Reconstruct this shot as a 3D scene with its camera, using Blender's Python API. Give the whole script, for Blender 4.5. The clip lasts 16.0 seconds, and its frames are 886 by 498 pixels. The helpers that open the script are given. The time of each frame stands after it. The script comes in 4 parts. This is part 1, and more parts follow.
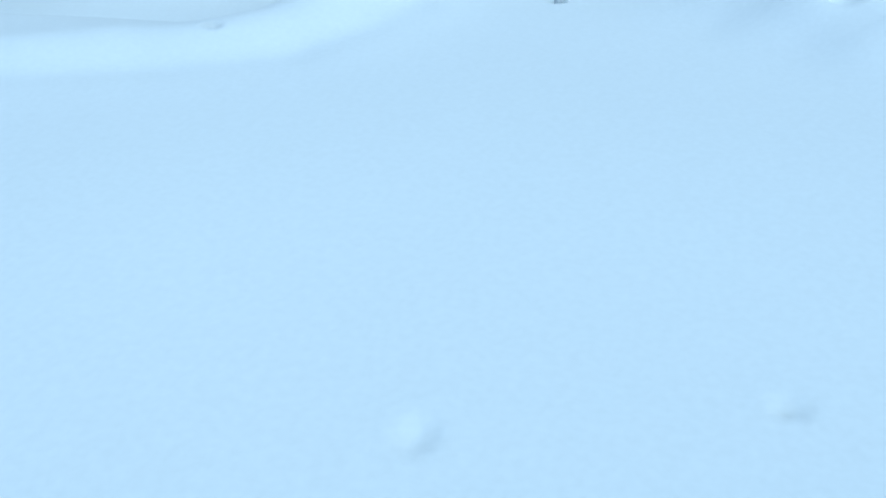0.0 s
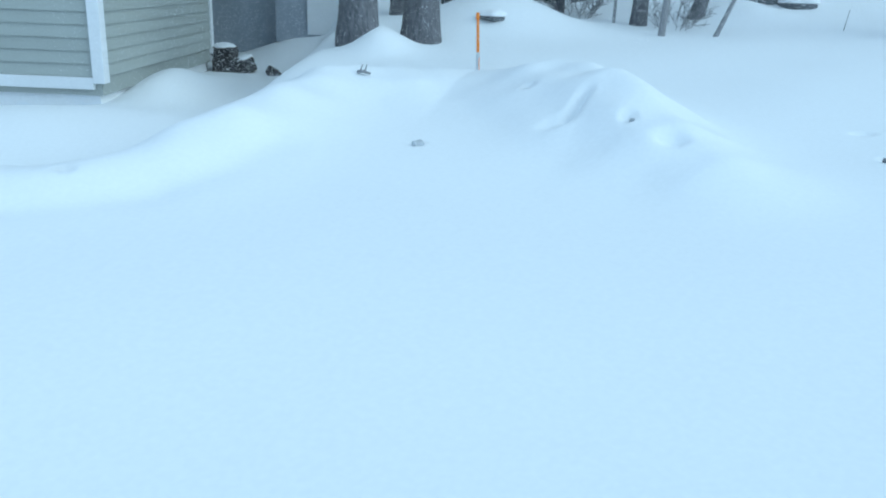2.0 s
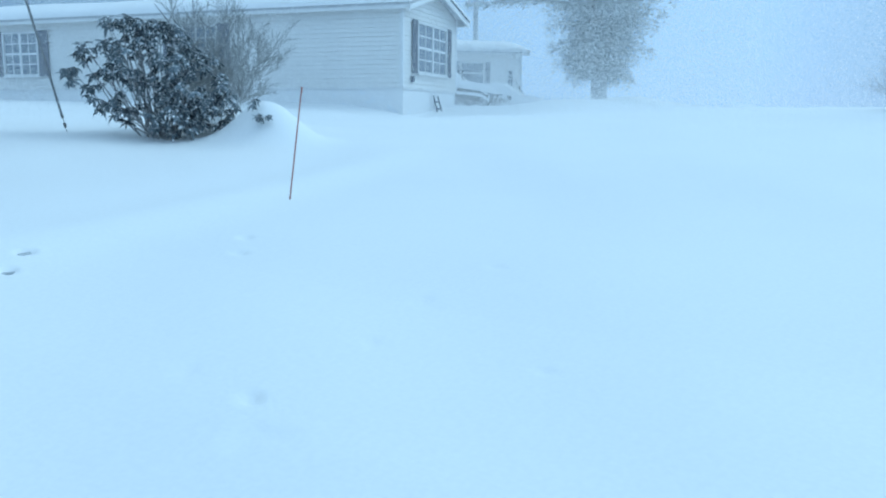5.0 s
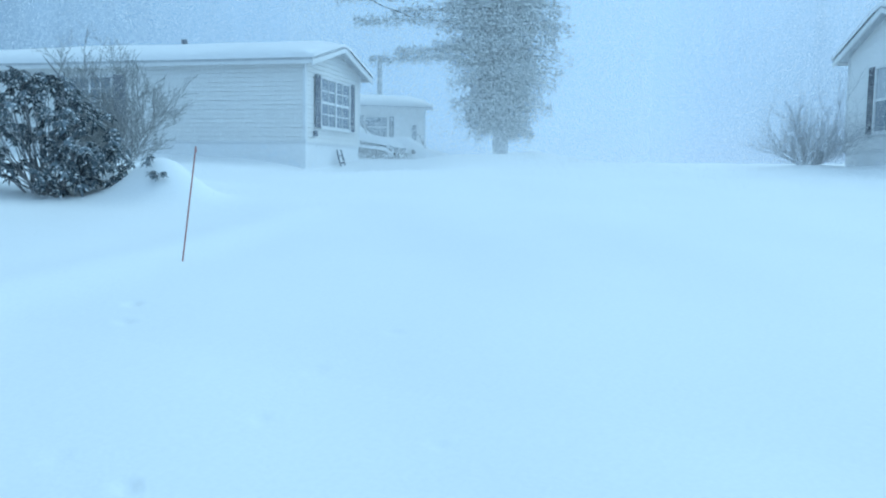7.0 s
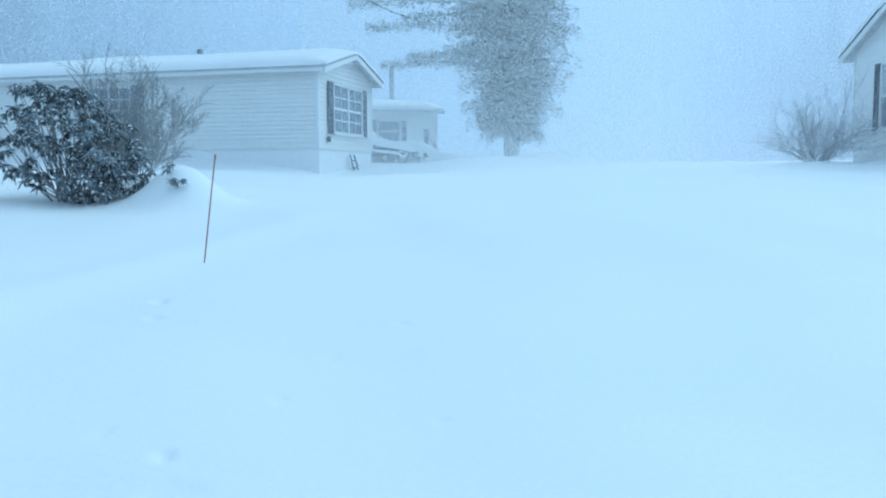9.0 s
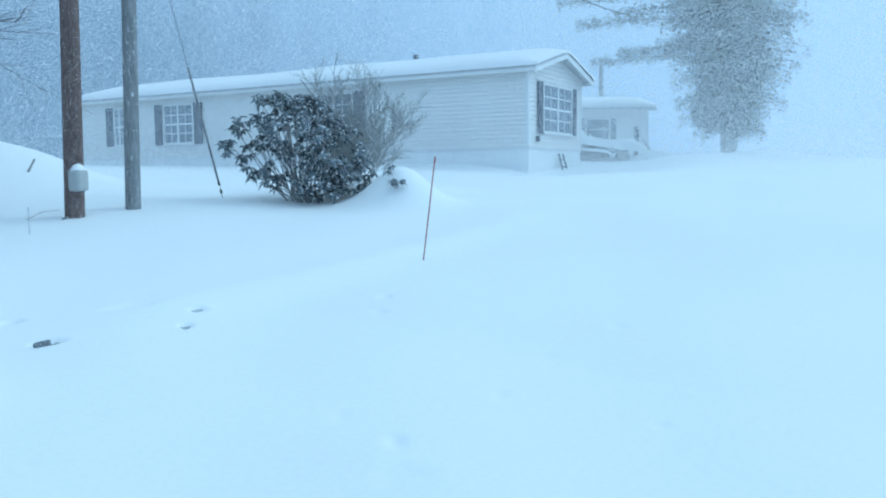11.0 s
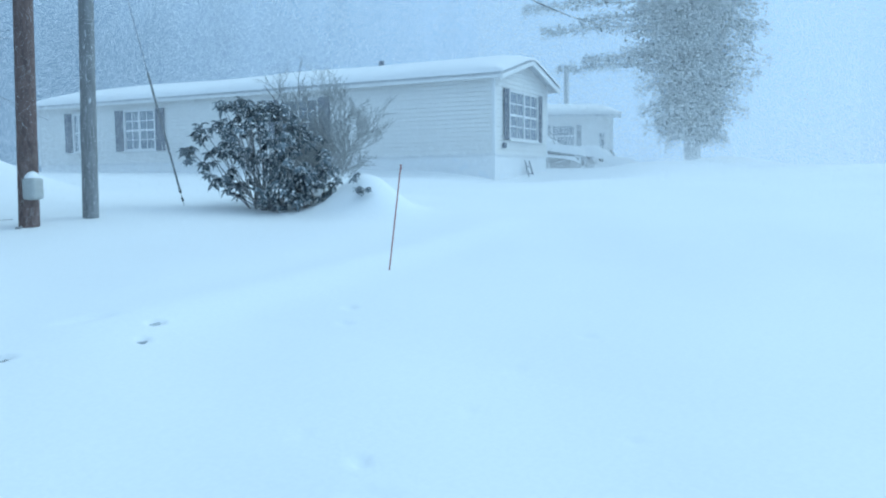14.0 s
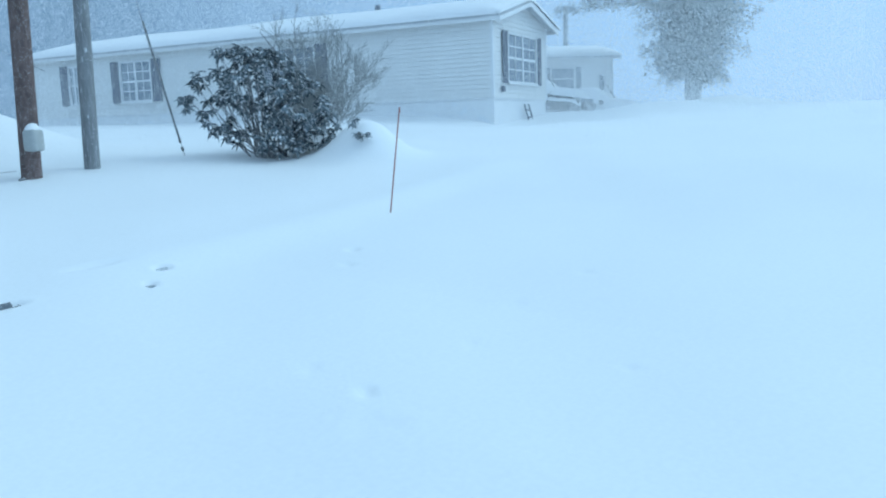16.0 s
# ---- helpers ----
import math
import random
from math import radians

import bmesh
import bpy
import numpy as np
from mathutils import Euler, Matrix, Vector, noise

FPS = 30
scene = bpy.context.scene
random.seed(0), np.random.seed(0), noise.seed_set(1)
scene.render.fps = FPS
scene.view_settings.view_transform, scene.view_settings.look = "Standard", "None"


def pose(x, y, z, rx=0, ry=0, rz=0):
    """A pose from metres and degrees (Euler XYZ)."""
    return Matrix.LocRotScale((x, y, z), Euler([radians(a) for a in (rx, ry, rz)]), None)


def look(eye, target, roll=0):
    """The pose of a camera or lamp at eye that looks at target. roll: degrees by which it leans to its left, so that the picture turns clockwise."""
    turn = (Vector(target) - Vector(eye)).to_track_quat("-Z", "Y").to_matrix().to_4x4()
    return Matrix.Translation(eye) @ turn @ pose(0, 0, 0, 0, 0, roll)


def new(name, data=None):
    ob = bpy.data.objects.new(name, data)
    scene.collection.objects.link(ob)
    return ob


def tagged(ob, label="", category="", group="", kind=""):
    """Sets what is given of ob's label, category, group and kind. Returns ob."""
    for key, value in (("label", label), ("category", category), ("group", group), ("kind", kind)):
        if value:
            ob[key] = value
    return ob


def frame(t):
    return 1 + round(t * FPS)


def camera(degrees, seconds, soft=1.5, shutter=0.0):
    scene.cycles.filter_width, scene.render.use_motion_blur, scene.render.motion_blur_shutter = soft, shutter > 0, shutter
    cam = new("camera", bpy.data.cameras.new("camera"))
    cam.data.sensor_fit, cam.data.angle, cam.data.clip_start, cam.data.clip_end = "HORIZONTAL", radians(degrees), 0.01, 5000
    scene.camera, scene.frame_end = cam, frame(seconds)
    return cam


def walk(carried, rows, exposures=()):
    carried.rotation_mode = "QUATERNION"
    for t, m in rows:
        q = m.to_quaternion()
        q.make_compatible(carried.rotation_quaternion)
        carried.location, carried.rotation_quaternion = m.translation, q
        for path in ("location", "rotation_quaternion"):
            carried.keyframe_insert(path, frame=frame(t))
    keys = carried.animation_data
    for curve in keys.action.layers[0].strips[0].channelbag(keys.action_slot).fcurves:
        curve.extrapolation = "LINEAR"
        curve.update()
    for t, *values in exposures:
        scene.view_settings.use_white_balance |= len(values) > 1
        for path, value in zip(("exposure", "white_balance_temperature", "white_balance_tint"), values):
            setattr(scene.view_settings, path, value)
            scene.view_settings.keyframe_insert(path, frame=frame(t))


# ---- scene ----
cam = camera(56.6, 16.0, soft=2.05)
PATH = [
    (0, (-0.008, 0.011, 1.360), (-0.634, 3.485, -0.521), 0.59),
    (0.3, (-0.006, 0.033, 1.356), (-0.567, 3.571, -0.425), 1.49),
    (0.7, (-0.040, -0.080, 1.344), (-0.311, 3.574, -0.261), 0.24),
    (1, (-0.032, 0.017, 1.339), (-0.183, 3.742, -0.109), 3.15),
    (1.5, (0.000, -0.000, 1.350), (-0.069, 3.780, 0.043), 2.89),
    (2, (0.049, 0.002, 1.360), (-0.024, 3.800, 0.105), 2.16),
    (2.5, (0.115, 0.064, 1.354), (-0.000, 3.878, 0.153), 1.03),
    (3, (0.178, 0.133, 1.314), (0.816, 3.911, 0.167), 0.89),
    (3.5, (0.243, -0.090, 1.325), (2.352, 3.156, 0.319), 2.92),
    (4, (0.507, 0.085, 1.303), (3.446, 2.650, 0.420), 1.93),
    (4.5, (0.538, 0.187, 1.284), (3.863, 2.279, 0.529), 0.61),
    (5, (0.586, 0.260, 1.300), (4.035, 2.188, 0.681), 0.51),
    (7.5, (0.674, 0.229, 1.383), (4.385, 1.678, 1.031), 0.54),
    (8, (0.702, 0.286, 1.364), (4.436, 1.677, 1.014), 0.29),
    (8.5, (0.569, 0.180, 1.373), (4.289, 1.608, 1.025), 0.11),
    (9, (0.356, 0.033, 1.372), (4.003, 1.639, 1.016), -0.16),
    (9.5, (0.148, -0.061, 1.385), (3.668, 1.803, 1.017), 0.21),
    (10, (0.176, -0.032, 1.391), (3.513, 2.141, 1.012), -0.38),
    (12.5, (0.349, 0.156, 1.389), (3.430, 2.683, 1.038), -0.56),
    (13, (0.351, 0.159, 1.393), (3.467, 2.643, 1.050), -0.56),
    (13.5, (0.338, 0.123, 1.396), (3.512, 2.534, 1.060), -0.56),
    (14, (0.351, 0.124, 1.407), (3.590, 2.449, 1.078), -0.56),
    (14.5, (0.346, 0.091, 1.418), (3.625, 2.359, 1.090), -0.71),
    (15, (0.389, 0.150, 1.395), (3.666, 2.419, 1.053), -1.13),
    (15.5, (0.412, 0.182, 1.385), (3.658, 2.480, 0.955), -1.60),
    (16, (0.286, 0.069, 1.368), (3.493, 2.387, 0.786), -1.76),
]
walk(cam, [(t, look(eye, target, roll)) for t, eye, target, roll in PATH], ((0, 0.13, 6500, 10), (1.2, 0.22, 6700, 10), (2.2, 0.22, 6650, 10), (3, 0.28, 6700, 10), (4.5, 0.19, 6350, 8), (8, 0.2, 6150, 5), (10, 0.23, 6200, 6), (13, 0.26, 6350, 7), (14.5, 0.24, 6400, 9), (16, 0.2, 6400, 9)))

# ---- world and light: a snowstorm under a thick overcast ----
world = bpy.data.worlds.new("world")
scene.world = world
world.use_nodes = True
wn = world.node_tree
sky = wn.nodes.new("ShaderNodeTexSky")
sky.sky_type = "NISHITA"
sky.sun_disc = False
sky.sun_elevation, sky.sun_rotation = radians(32), radians(105)
cloud = wn.nodes.new("ShaderNodeMix")
cloud.data_type = "RGBA"
cloud.inputs[0].default_value = 0.93
# the cloud is bluer and dimmer towards the horizon, where more falling snow hangs in the way
wc, wz, wr, tone = (wn.nodes.new("ShaderNode" + k) for k in ("TexCoord", "SeparateXYZ", "MapRange", "Mix"))
tone.data_type = "RGBA"
wr.inputs[1].default_value, wr.inputs[2].default_value = 0.0, 0.7
tone.inputs[6].default_value, tone.inputs[7].default_value = (3.1, 5.75, 9.3, 1), (4.2, 6.6, 8.8, 1)
wn.links.new(wc.outputs["Generated"], wz.inputs[0])
wn.links.new(wz.outputs[2], wr.inputs[0])
wn.links.new(wr.outputs[0], tone.inputs[0])
wn.links.new(tone.outputs[2], cloud.inputs[7])
wn.links.new(sky.outputs[0], cloud.inputs[6])
wn.links.new(cloud.outputs[2], wn.nodes["Background"].inputs[0])
wn.nodes["Background"].inputs[1].default_value = 0.1
sun = bpy.data.lights.new("sun", "SUN")
sun.energy, sun.angle, sun.color = 1.15, radians(50), (0.68, 0.93, 1.0)
sun_ob = new("sun", sun)
sun_ob.matrix_world = look((20, -8, 14), (0, 0, 0))


# ---- materials ----
def material(name, colour, rough=0.8, spread=0.15, scale=6.0, bump=0.3, fine=60.0, metal=0.0, island=0.0, stretch=(1, 1, 1), snow=0.0, snow_scale=40.0):
    """A surface with variation at a coarse and a fine scale, relief, and specks of blown snow."""
    m = bpy.data.materials.new(name)
    m.use_nodes = True
    nt = m.node_tree
    b = nt.nodes["Principled BSDF"]
    b.inputs["Roughness"].default_value, b.inputs["Metallic"].default_value = rough, metal
    b.inputs["Specular IOR Level"].default_value = 0.25
    co = nt.nodes.new("ShaderNodeTexCoord")
    mp = nt.nodes.new("ShaderNodeMapping")
    mp.inputs["Scale"].default_value = stretch
    nt.links.new(co.outputs["Object"], mp.inputs[0])

    def noise_node(s, detail):
        n = nt.nodes.new("ShaderNodeTexNoise")
        n.inputs["Scale"].default_value, n.inputs["Detail"].default_value = s, detail
        nt.links.new(mp.outputs[0], n.inputs["Vector"])
        return n

    def mixed(kind, fac, a, bb):
        x = nt.nodes.new("ShaderNodeMix")
        x.data_type, x.blend_type = "RGBA", kind
        for slot, v in ((0, fac), (6, a), (7, bb)):
            if hasattr(v, "is_linked"):
                nt.links.new(v, x.inputs[slot])
            else:
                x.inputs[slot].default_value = v
        return x.outputs[2]

    coarse, grain = noise_node(scale, 4), noise_node(fine, 3)
    lo = (*[c * (1 - spread) for c in colour], 1)
    hi = (*[min(1, c * (1 + spread)) for c in colour], 1)
    c = mixed("MIX", coarse.outputs[0], lo, hi)
    ramp = nt.nodes.new("ShaderNodeMapRange")
    ramp.inputs[1].default_value, ramp.inputs[2].default_value = 0.3, 0.7
    ramp.inputs[3].default_value, ramp.inputs[4].default_value = 1 - spread * 0.7, 1 + spread * 0.7
    nt.links.new(grain.outputs[0], ramp.inputs[0])
    c = mixed("MULTIPLY", 1.0, c, ramp.outputs[0])
    if island:
        info = nt.nodes.new("ShaderNodeObjectInfo")
        r2 = nt.nodes.new("ShaderNodeMapRange")
        r2.inputs[3].default_value, r2.inputs[4].default_value = 1 - island, 1 + island
        nt.links.new(info.outputs["Random"], r2.inputs[0])
        c = mixed("MULTIPLY", 1.0, c, r2.outputs[0])
    if snow:
        dots = noise_node(snow_scale, 2)
        r3 = nt.nodes.new("ShaderNodeMapRange")
        r3.inputs[1].default_value, r3.inputs[2].default_value = 0.72 - snow * 0.3, 0.78 - snow * 0.3
        nt.links.new(dots.outputs[0], r3.inputs[0])
        c = mixed("MIX", r3.outputs[0], c, (0.8, 0.83, 0.86, 1))
    nt.links.new(c, b.inputs["Base Color"])
    if bump:
        bp = nt.nodes.new("ShaderNodeBump")
        bp.inputs["Strength"].default_value, bp.inputs["Distance"].default_value = bump, 0.01
        nt.links.new(grain.outputs[0], bp.inputs["Height"])
        nt.links.new(bp.outputs[0], b.inputs["Normal"])
    return m


SNOW = material("fresh_snow", (0.86, 0.88, 0.9), 0.75, 0.025, 0.6, 0.1, 40)
ROOF_SNOW = material("roof_snow", (0.87, 0.88, 0.9), 0.75, 0.03, 1.5, 0.3, 30)
SIDING = material("cream_vinyl_siding", (0.78, 0.78, 0.77), 0.6, 0.05, 1.2, 0.1, 80)
SIDING_NEAR = material("pale_green_grey_siding", (0.39, 0.415, 0.39), 0.6, 0.06, 1.5, 0.15, 70, island=0.04)
SIDING_WHITE = material("white_siding", (0.87, 0.87, 0.87), 0.6, 0.05, 1.2, 0.1, 80)
TRIM = material("white_trim", (0.78, 0.79, 0.8), 0.5, 0.04, 3, 0.1, 60)
SKIRT = material("snow_dusted_skirting", (0.82, 0.83, 0.84), 0.7, 0.04, 2, 0.2, 40, snow=0.4, snow_scale=4)
SHUTTER = material("slate_shutter", (0.18, 0.2, 0.24), 0.7, 0.12, 5, 0.2, 60, snow=0.2, snow_scale=60)
FASCIA = material("grey_eave_metal", (0.55, 0.57, 0.6), 0.6, 0.1, 4, 0.1, 40)
POLE_BROWN = material("creosoted_pole", (0.155, 0.11, 0.105), 0.85, 0.4, 5, 0.6, 40, stretch=(1, 1, 0.3), snow=0.16, snow_scale=150)
POLE_GREY = material("weathered_grey_pole", (0.25, 0.26, 0.27), 0.85, 0.28, 5, 0.6, 40, stretch=(1, 1, 0.12), snow=0.2, snow_scale=60)
METER = material("grey_meter_enamel", (0.42, 0.44, 0.44), 0.5, 0.06, 6, 0.05, 60)
BARK = material("dark_bark", (0.14, 0.14, 0.15), 0.9, 0.45, 8, 0.8, 45, stretch=(1, 1, 0.3), snow=0.14, snow_scale=110)
TWIG = material("bare_twig", (0.28, 0.28, 0.29), 0.9, 0.2, 10, 0.2, 60)
TWIG_FINE = material("pale_grey_twig", (0.35, 0.36, 0.36), 0.9, 0.2, 10, 0.2, 60)
# Twigs of the far shrubs, lightened in place of haze.
TWIG_FAR = material("hazed_snowy_twig", (0.42, 0.43, 0.45), 0.9, 0.2, 10, 0.2, 60)
LEAF = material("rhododendron_leaf", (0.14, 0.17, 0.19), 0.5, 0.35, 9, 0.2, 60, island=0.5, snow=0.58, snow_scale=22)
ORANGE = material("orange_fibreglass", (0.85, 0.25, 0.05), 0.5, 0.06, 10, 0.05, 50)
# Red dulled in the base colour to carry haze over the stake.
RED = material("hazed_red_fibreglass", (0.42, 0.17, 0.15), 0.5, 0.1, 10, 0.05, 50)
WOODDARK = material("dark_split_wood", (0.06, 0.055, 0.055), 0.9, 0.4, 12, 0.6, 50, snow=0.4, snow_scale=60)
GUARD_YELLOW = material("pale_yellow_plastic", (0.5, 0.45, 0.28), 0.8, 0.2, 4, 0.3, 40)
# Snowy needles and bark, paled further to imitate haze.
HAZED_NEEDLES = material("hazed_snowy_needles", (0.46, 0.5, 0.52), 0.9, 0.12, 2, 0.1, 30)
HAZED_BARK = material("hazed_snowy_bark", (0.4, 0.42, 0.44), 0.9, 0.2, 2, 0.3, 30)
CARPAINT = material("dark_car_paint", (0.05, 0.055, 0.065), 0.35, 0.1, 3, 0.0, 30)
CABLE = material("black_cable", (0.06, 0.06, 0.065), 0.7, 0.1, 5, 0.1, 40)
SHED_WALL = material("blue_grey_boarding", (0.36, 0.4, 0.45), 0.8, 0.1, 3, 0.2, 40, stretch=(4, 4, 0.3))
BLIND = material("pale_window_blind", (0.5, 0.53, 0.57), 0.7, 0.06, 3, 0.1, 30, stretch=(0.2, 0.2, 1))
SHUTTER_DARK = material("navy_shutter", (0.07, 0.08, 0.11), 0.7, 0.12, 5, 0.2, 60, snow=0.15, snow_scale=60)
# Far home's shutters, lightened to imitate haze over distance.
SHUTTER_HAZED = material("haze_paled_shutter", (0.3, 0.33, 0.37), 0.7, 0.1, 5, 0.1, 60)
STONE = material("grey_fieldstone", (0.13, 0.14, 0.15), 0.9, 0.25, 6, 0.5, 30, snow=0.3, snow_scale=30)


def glass(name):
    m = bpy.data.materials.new(name)
    m.use_nodes = True
    b = m.node_tree.nodes["Principled BSDF"]
    b.inputs["Base Color"].default_value = (0.24, 0.28, 0.33, 1)
    b.inputs["Roughness"].default_value = 0.12
    b.inputs["Specular IOR Level"].default_value = 0.9
    return m


GLASS = glass("window_glass")


# ---- mesh helpers ----
def obj(name, bm, mat, smooth=False):
    me = bpy.data.meshes.new(name)
    if smooth:
        for f in bm.faces:
            f.smooth = True
    bm.to_mesh(me)
    bm.free()
    me.materials.append(mat)
    return new(name, me)


def part(name, bm, mat, parent, label="", smooth=False):
    ob = obj(name, bm, mat, smooth)
    ob.parent = parent
    return tagged(ob, label) if label else ob


def empty(name, m, label, category, group="", kind=""):
    ob = new(name)
    ob.empty_display_size = 0.2
    ob.matrix_world = m
    return tagged(ob, label, category, group, kind)


def box(x0, y0, z0, x1, y1, z1, bevel=0.0, bm=None):
    bm = bm or bmesh.new()
    r = bmesh.ops.create_cube(bm, size=1)
    bmesh.ops.transform(bm, verts=r["verts"], matrix=Matrix.Translation(((x0 + x1) / 2, (y0 + y1) / 2, (z0 + z1) / 2)) @ Matrix.Diagonal((abs(x1 - x0), abs(y1 - y0), abs(z1 - z0), 1)))
    if bevel:
        bmesh.ops.bevel(bm, geom=list({e for v in r["verts"] for e in v.link_edges}), offset=bevel, segments=2, affect="EDGES", profile=0.6)
    return bm


def tube(bm, points, radii, sides=8):
    """A tapered tube along points."""
    rings = []
    pts = [Vector(p) for p in points]
    for i, p in enumerate(pts):
        d = (pts[min(i + 1, len(pts) - 1)] - pts[max(i - 1, 0)]).normalized()
        a = d.orthogonal().normalized()
        b = d.cross(a)
        rings.append([bm.verts.new(p + (a * math.cos(2 * math.pi * k / sides) + b * math.sin(2 * math.pi * k / sides)) * radii[i]) for k in range(sides)])
    for i in range(len(rings) - 1):
        # turn the next ring to the nearest start, so that the tube does not twist
        nxt = rings[i + 1]
        s = min(range(sides), key=lambda k: (nxt[k].co - rings[i][0].co - (pts[i + 1] - pts[i])).length)
        rings[i + 1] = nxt = nxt[s:] + nxt[:s]
        for k in range(sides):
            bm.faces.new((rings[i][k], rings[i][(k + 1) % sides], nxt[(k + 1) % sides], nxt[k]))
    bm.faces.new(rings[0][::-1])
    bm.faces.new(rings[-1])
    return bm


# ---- the lie of the snow ----
CREST = [(-4.5, 2.95, 0.05, 0.26), (-2.7, 3.25, 0.06, 0.26), (-1.8, 3.55, 0.08, 0.28), (-1.42, 4.0, 0.13, 0.38), (-1.22, 4.5, 0.18, 0.4), (-1.07, 5.08, 0.185, 0.4), (-0.86, 5.73, 0.18, 0.36), (-0.45, 5.98, 0.16, 0.55),
         (0.14, 6.3, 0.1, 0.6), (0.7, 5.6, 0.33, 0.55), (0.96, 4.92, 0.34, 0.5), (1.14, 4.47, 0.26, 0.42), (1.35, 4.15, 0.15, 0.4)]
MOUNDS = [  # x, y, height, reach along x, reach along y
    (5.75, 12.1, 0.58, 1.5, 1.0), (4.6, 12.6, 0.5, 1.2, 1.0), (8.38, 7.08, 0.5, 0.5, 0.5), (9.3, 8.2, 0.25, 0.9, 0.9),
    (0.35, 9.3, 0.36, 0.75, 0.6), (21.6, -0.2, 0.1, 1.2, 0.9), (18.2, 9.7, -0.4, 2.5, 1.4), (-3.25, 5.7, 0.2, 0.8, 0.75), (-2.75, 7.9, 0.22, 0.3, 0.9), (21.2, -1.9, 0.12, 1.2, 0.6), (6.2, 9.4, 0.08, 2.0, 1.2), (24.0, 9.0, 0.25, 3.0, 1.5), (3.2, 10.2, 0.25, 0.6, 0.5), (-0.75, 7.7, 0.2, 0.25, 0.5),
    (30.5, 9.2, 0.4, 2.5, 1.5), (2.9, 11.5, 0.3, 1.2, 0.8), (-2.0, 11.0, 0.35, 0.8, 0.7), (-2.6, 6.3, 0.05, 0.6, 0.4), (17.3, 13.0, 0.12, 0.7, 2.5), (17.2, 18.0, 0.15, 0.8, 3.0)]
TROUGH = [(-4.5, 2.72), (-2.65, 3.02), (-1.88, 3.27), (-1.37, 3.57), (-1.1, 3.95), (-0.95, 4.3)]  # wind scour before the bank
HOLES = [  # x, y, depth, reach, turn, length over width
    (3.17, 4.31, 0.03, 0.03, 0.9, 2.0), (3.41, 4.52, 0.04, 0.032, 0.0, 1.5), (2.44, 4.53, 0.05, 0.045, -0.2, 1.7), (2.5, 5.1, 0.05, 0.03, 0.0, 2.2), (3.16, 4.87, 0.02, 0.07, -0.2, 2.4),
    (-0.21, 4.58, 0.03, 0.03, 0.9, 1.5), (1.13, 4.27, 0.045, 0.05, 0.0, 1.5), (0.7, 4.8, 0.06, 0.035, 1.0, 4.0), (0.6, 4.7, 0.025, 0.06, 0.3, 2.0), (0.94, 4.5, 0.035, 0.035, 1.5, 1.6),
    (0.45, 5.25, 0.06, 0.025, 0.0, 1.5), (-1.75, 3.6, 0.06, 0.022, 0, 1.6), (0.51, 1.62, 0.03, 0.025, 0.0, 1.3), (-0.31, 1.39, 0.02, 0.035, 1.4, 1.5), (2.67, 2.19, 0.016, 0.035, 0.7, 1.6), (2.44, 2.0, 0.008, 0.06, 0.4, 1.5), (2.5, 1.93, 0.007, 0.05, 1.2, 1.4), (2.74, 2.57, 0.008, 0.04, 0.3, 1.7),
    (4.57, 3.95, 0.015, 0.045, 0.6, 1.5), (4.24, 3.7, 0.012, 0.045, 1.0, 1.4), (3.4, 2.18, 0.008, 0.04, 0.5, 1.6), (4.08, 2.33, 0.006, 0.05, 0.1, 1.6), (4.84, 2.28, 0.008, 0.05, 0.9, 1.5), (3.51, 1.43, 0.01, 0.03, 1.3, 1.4)]


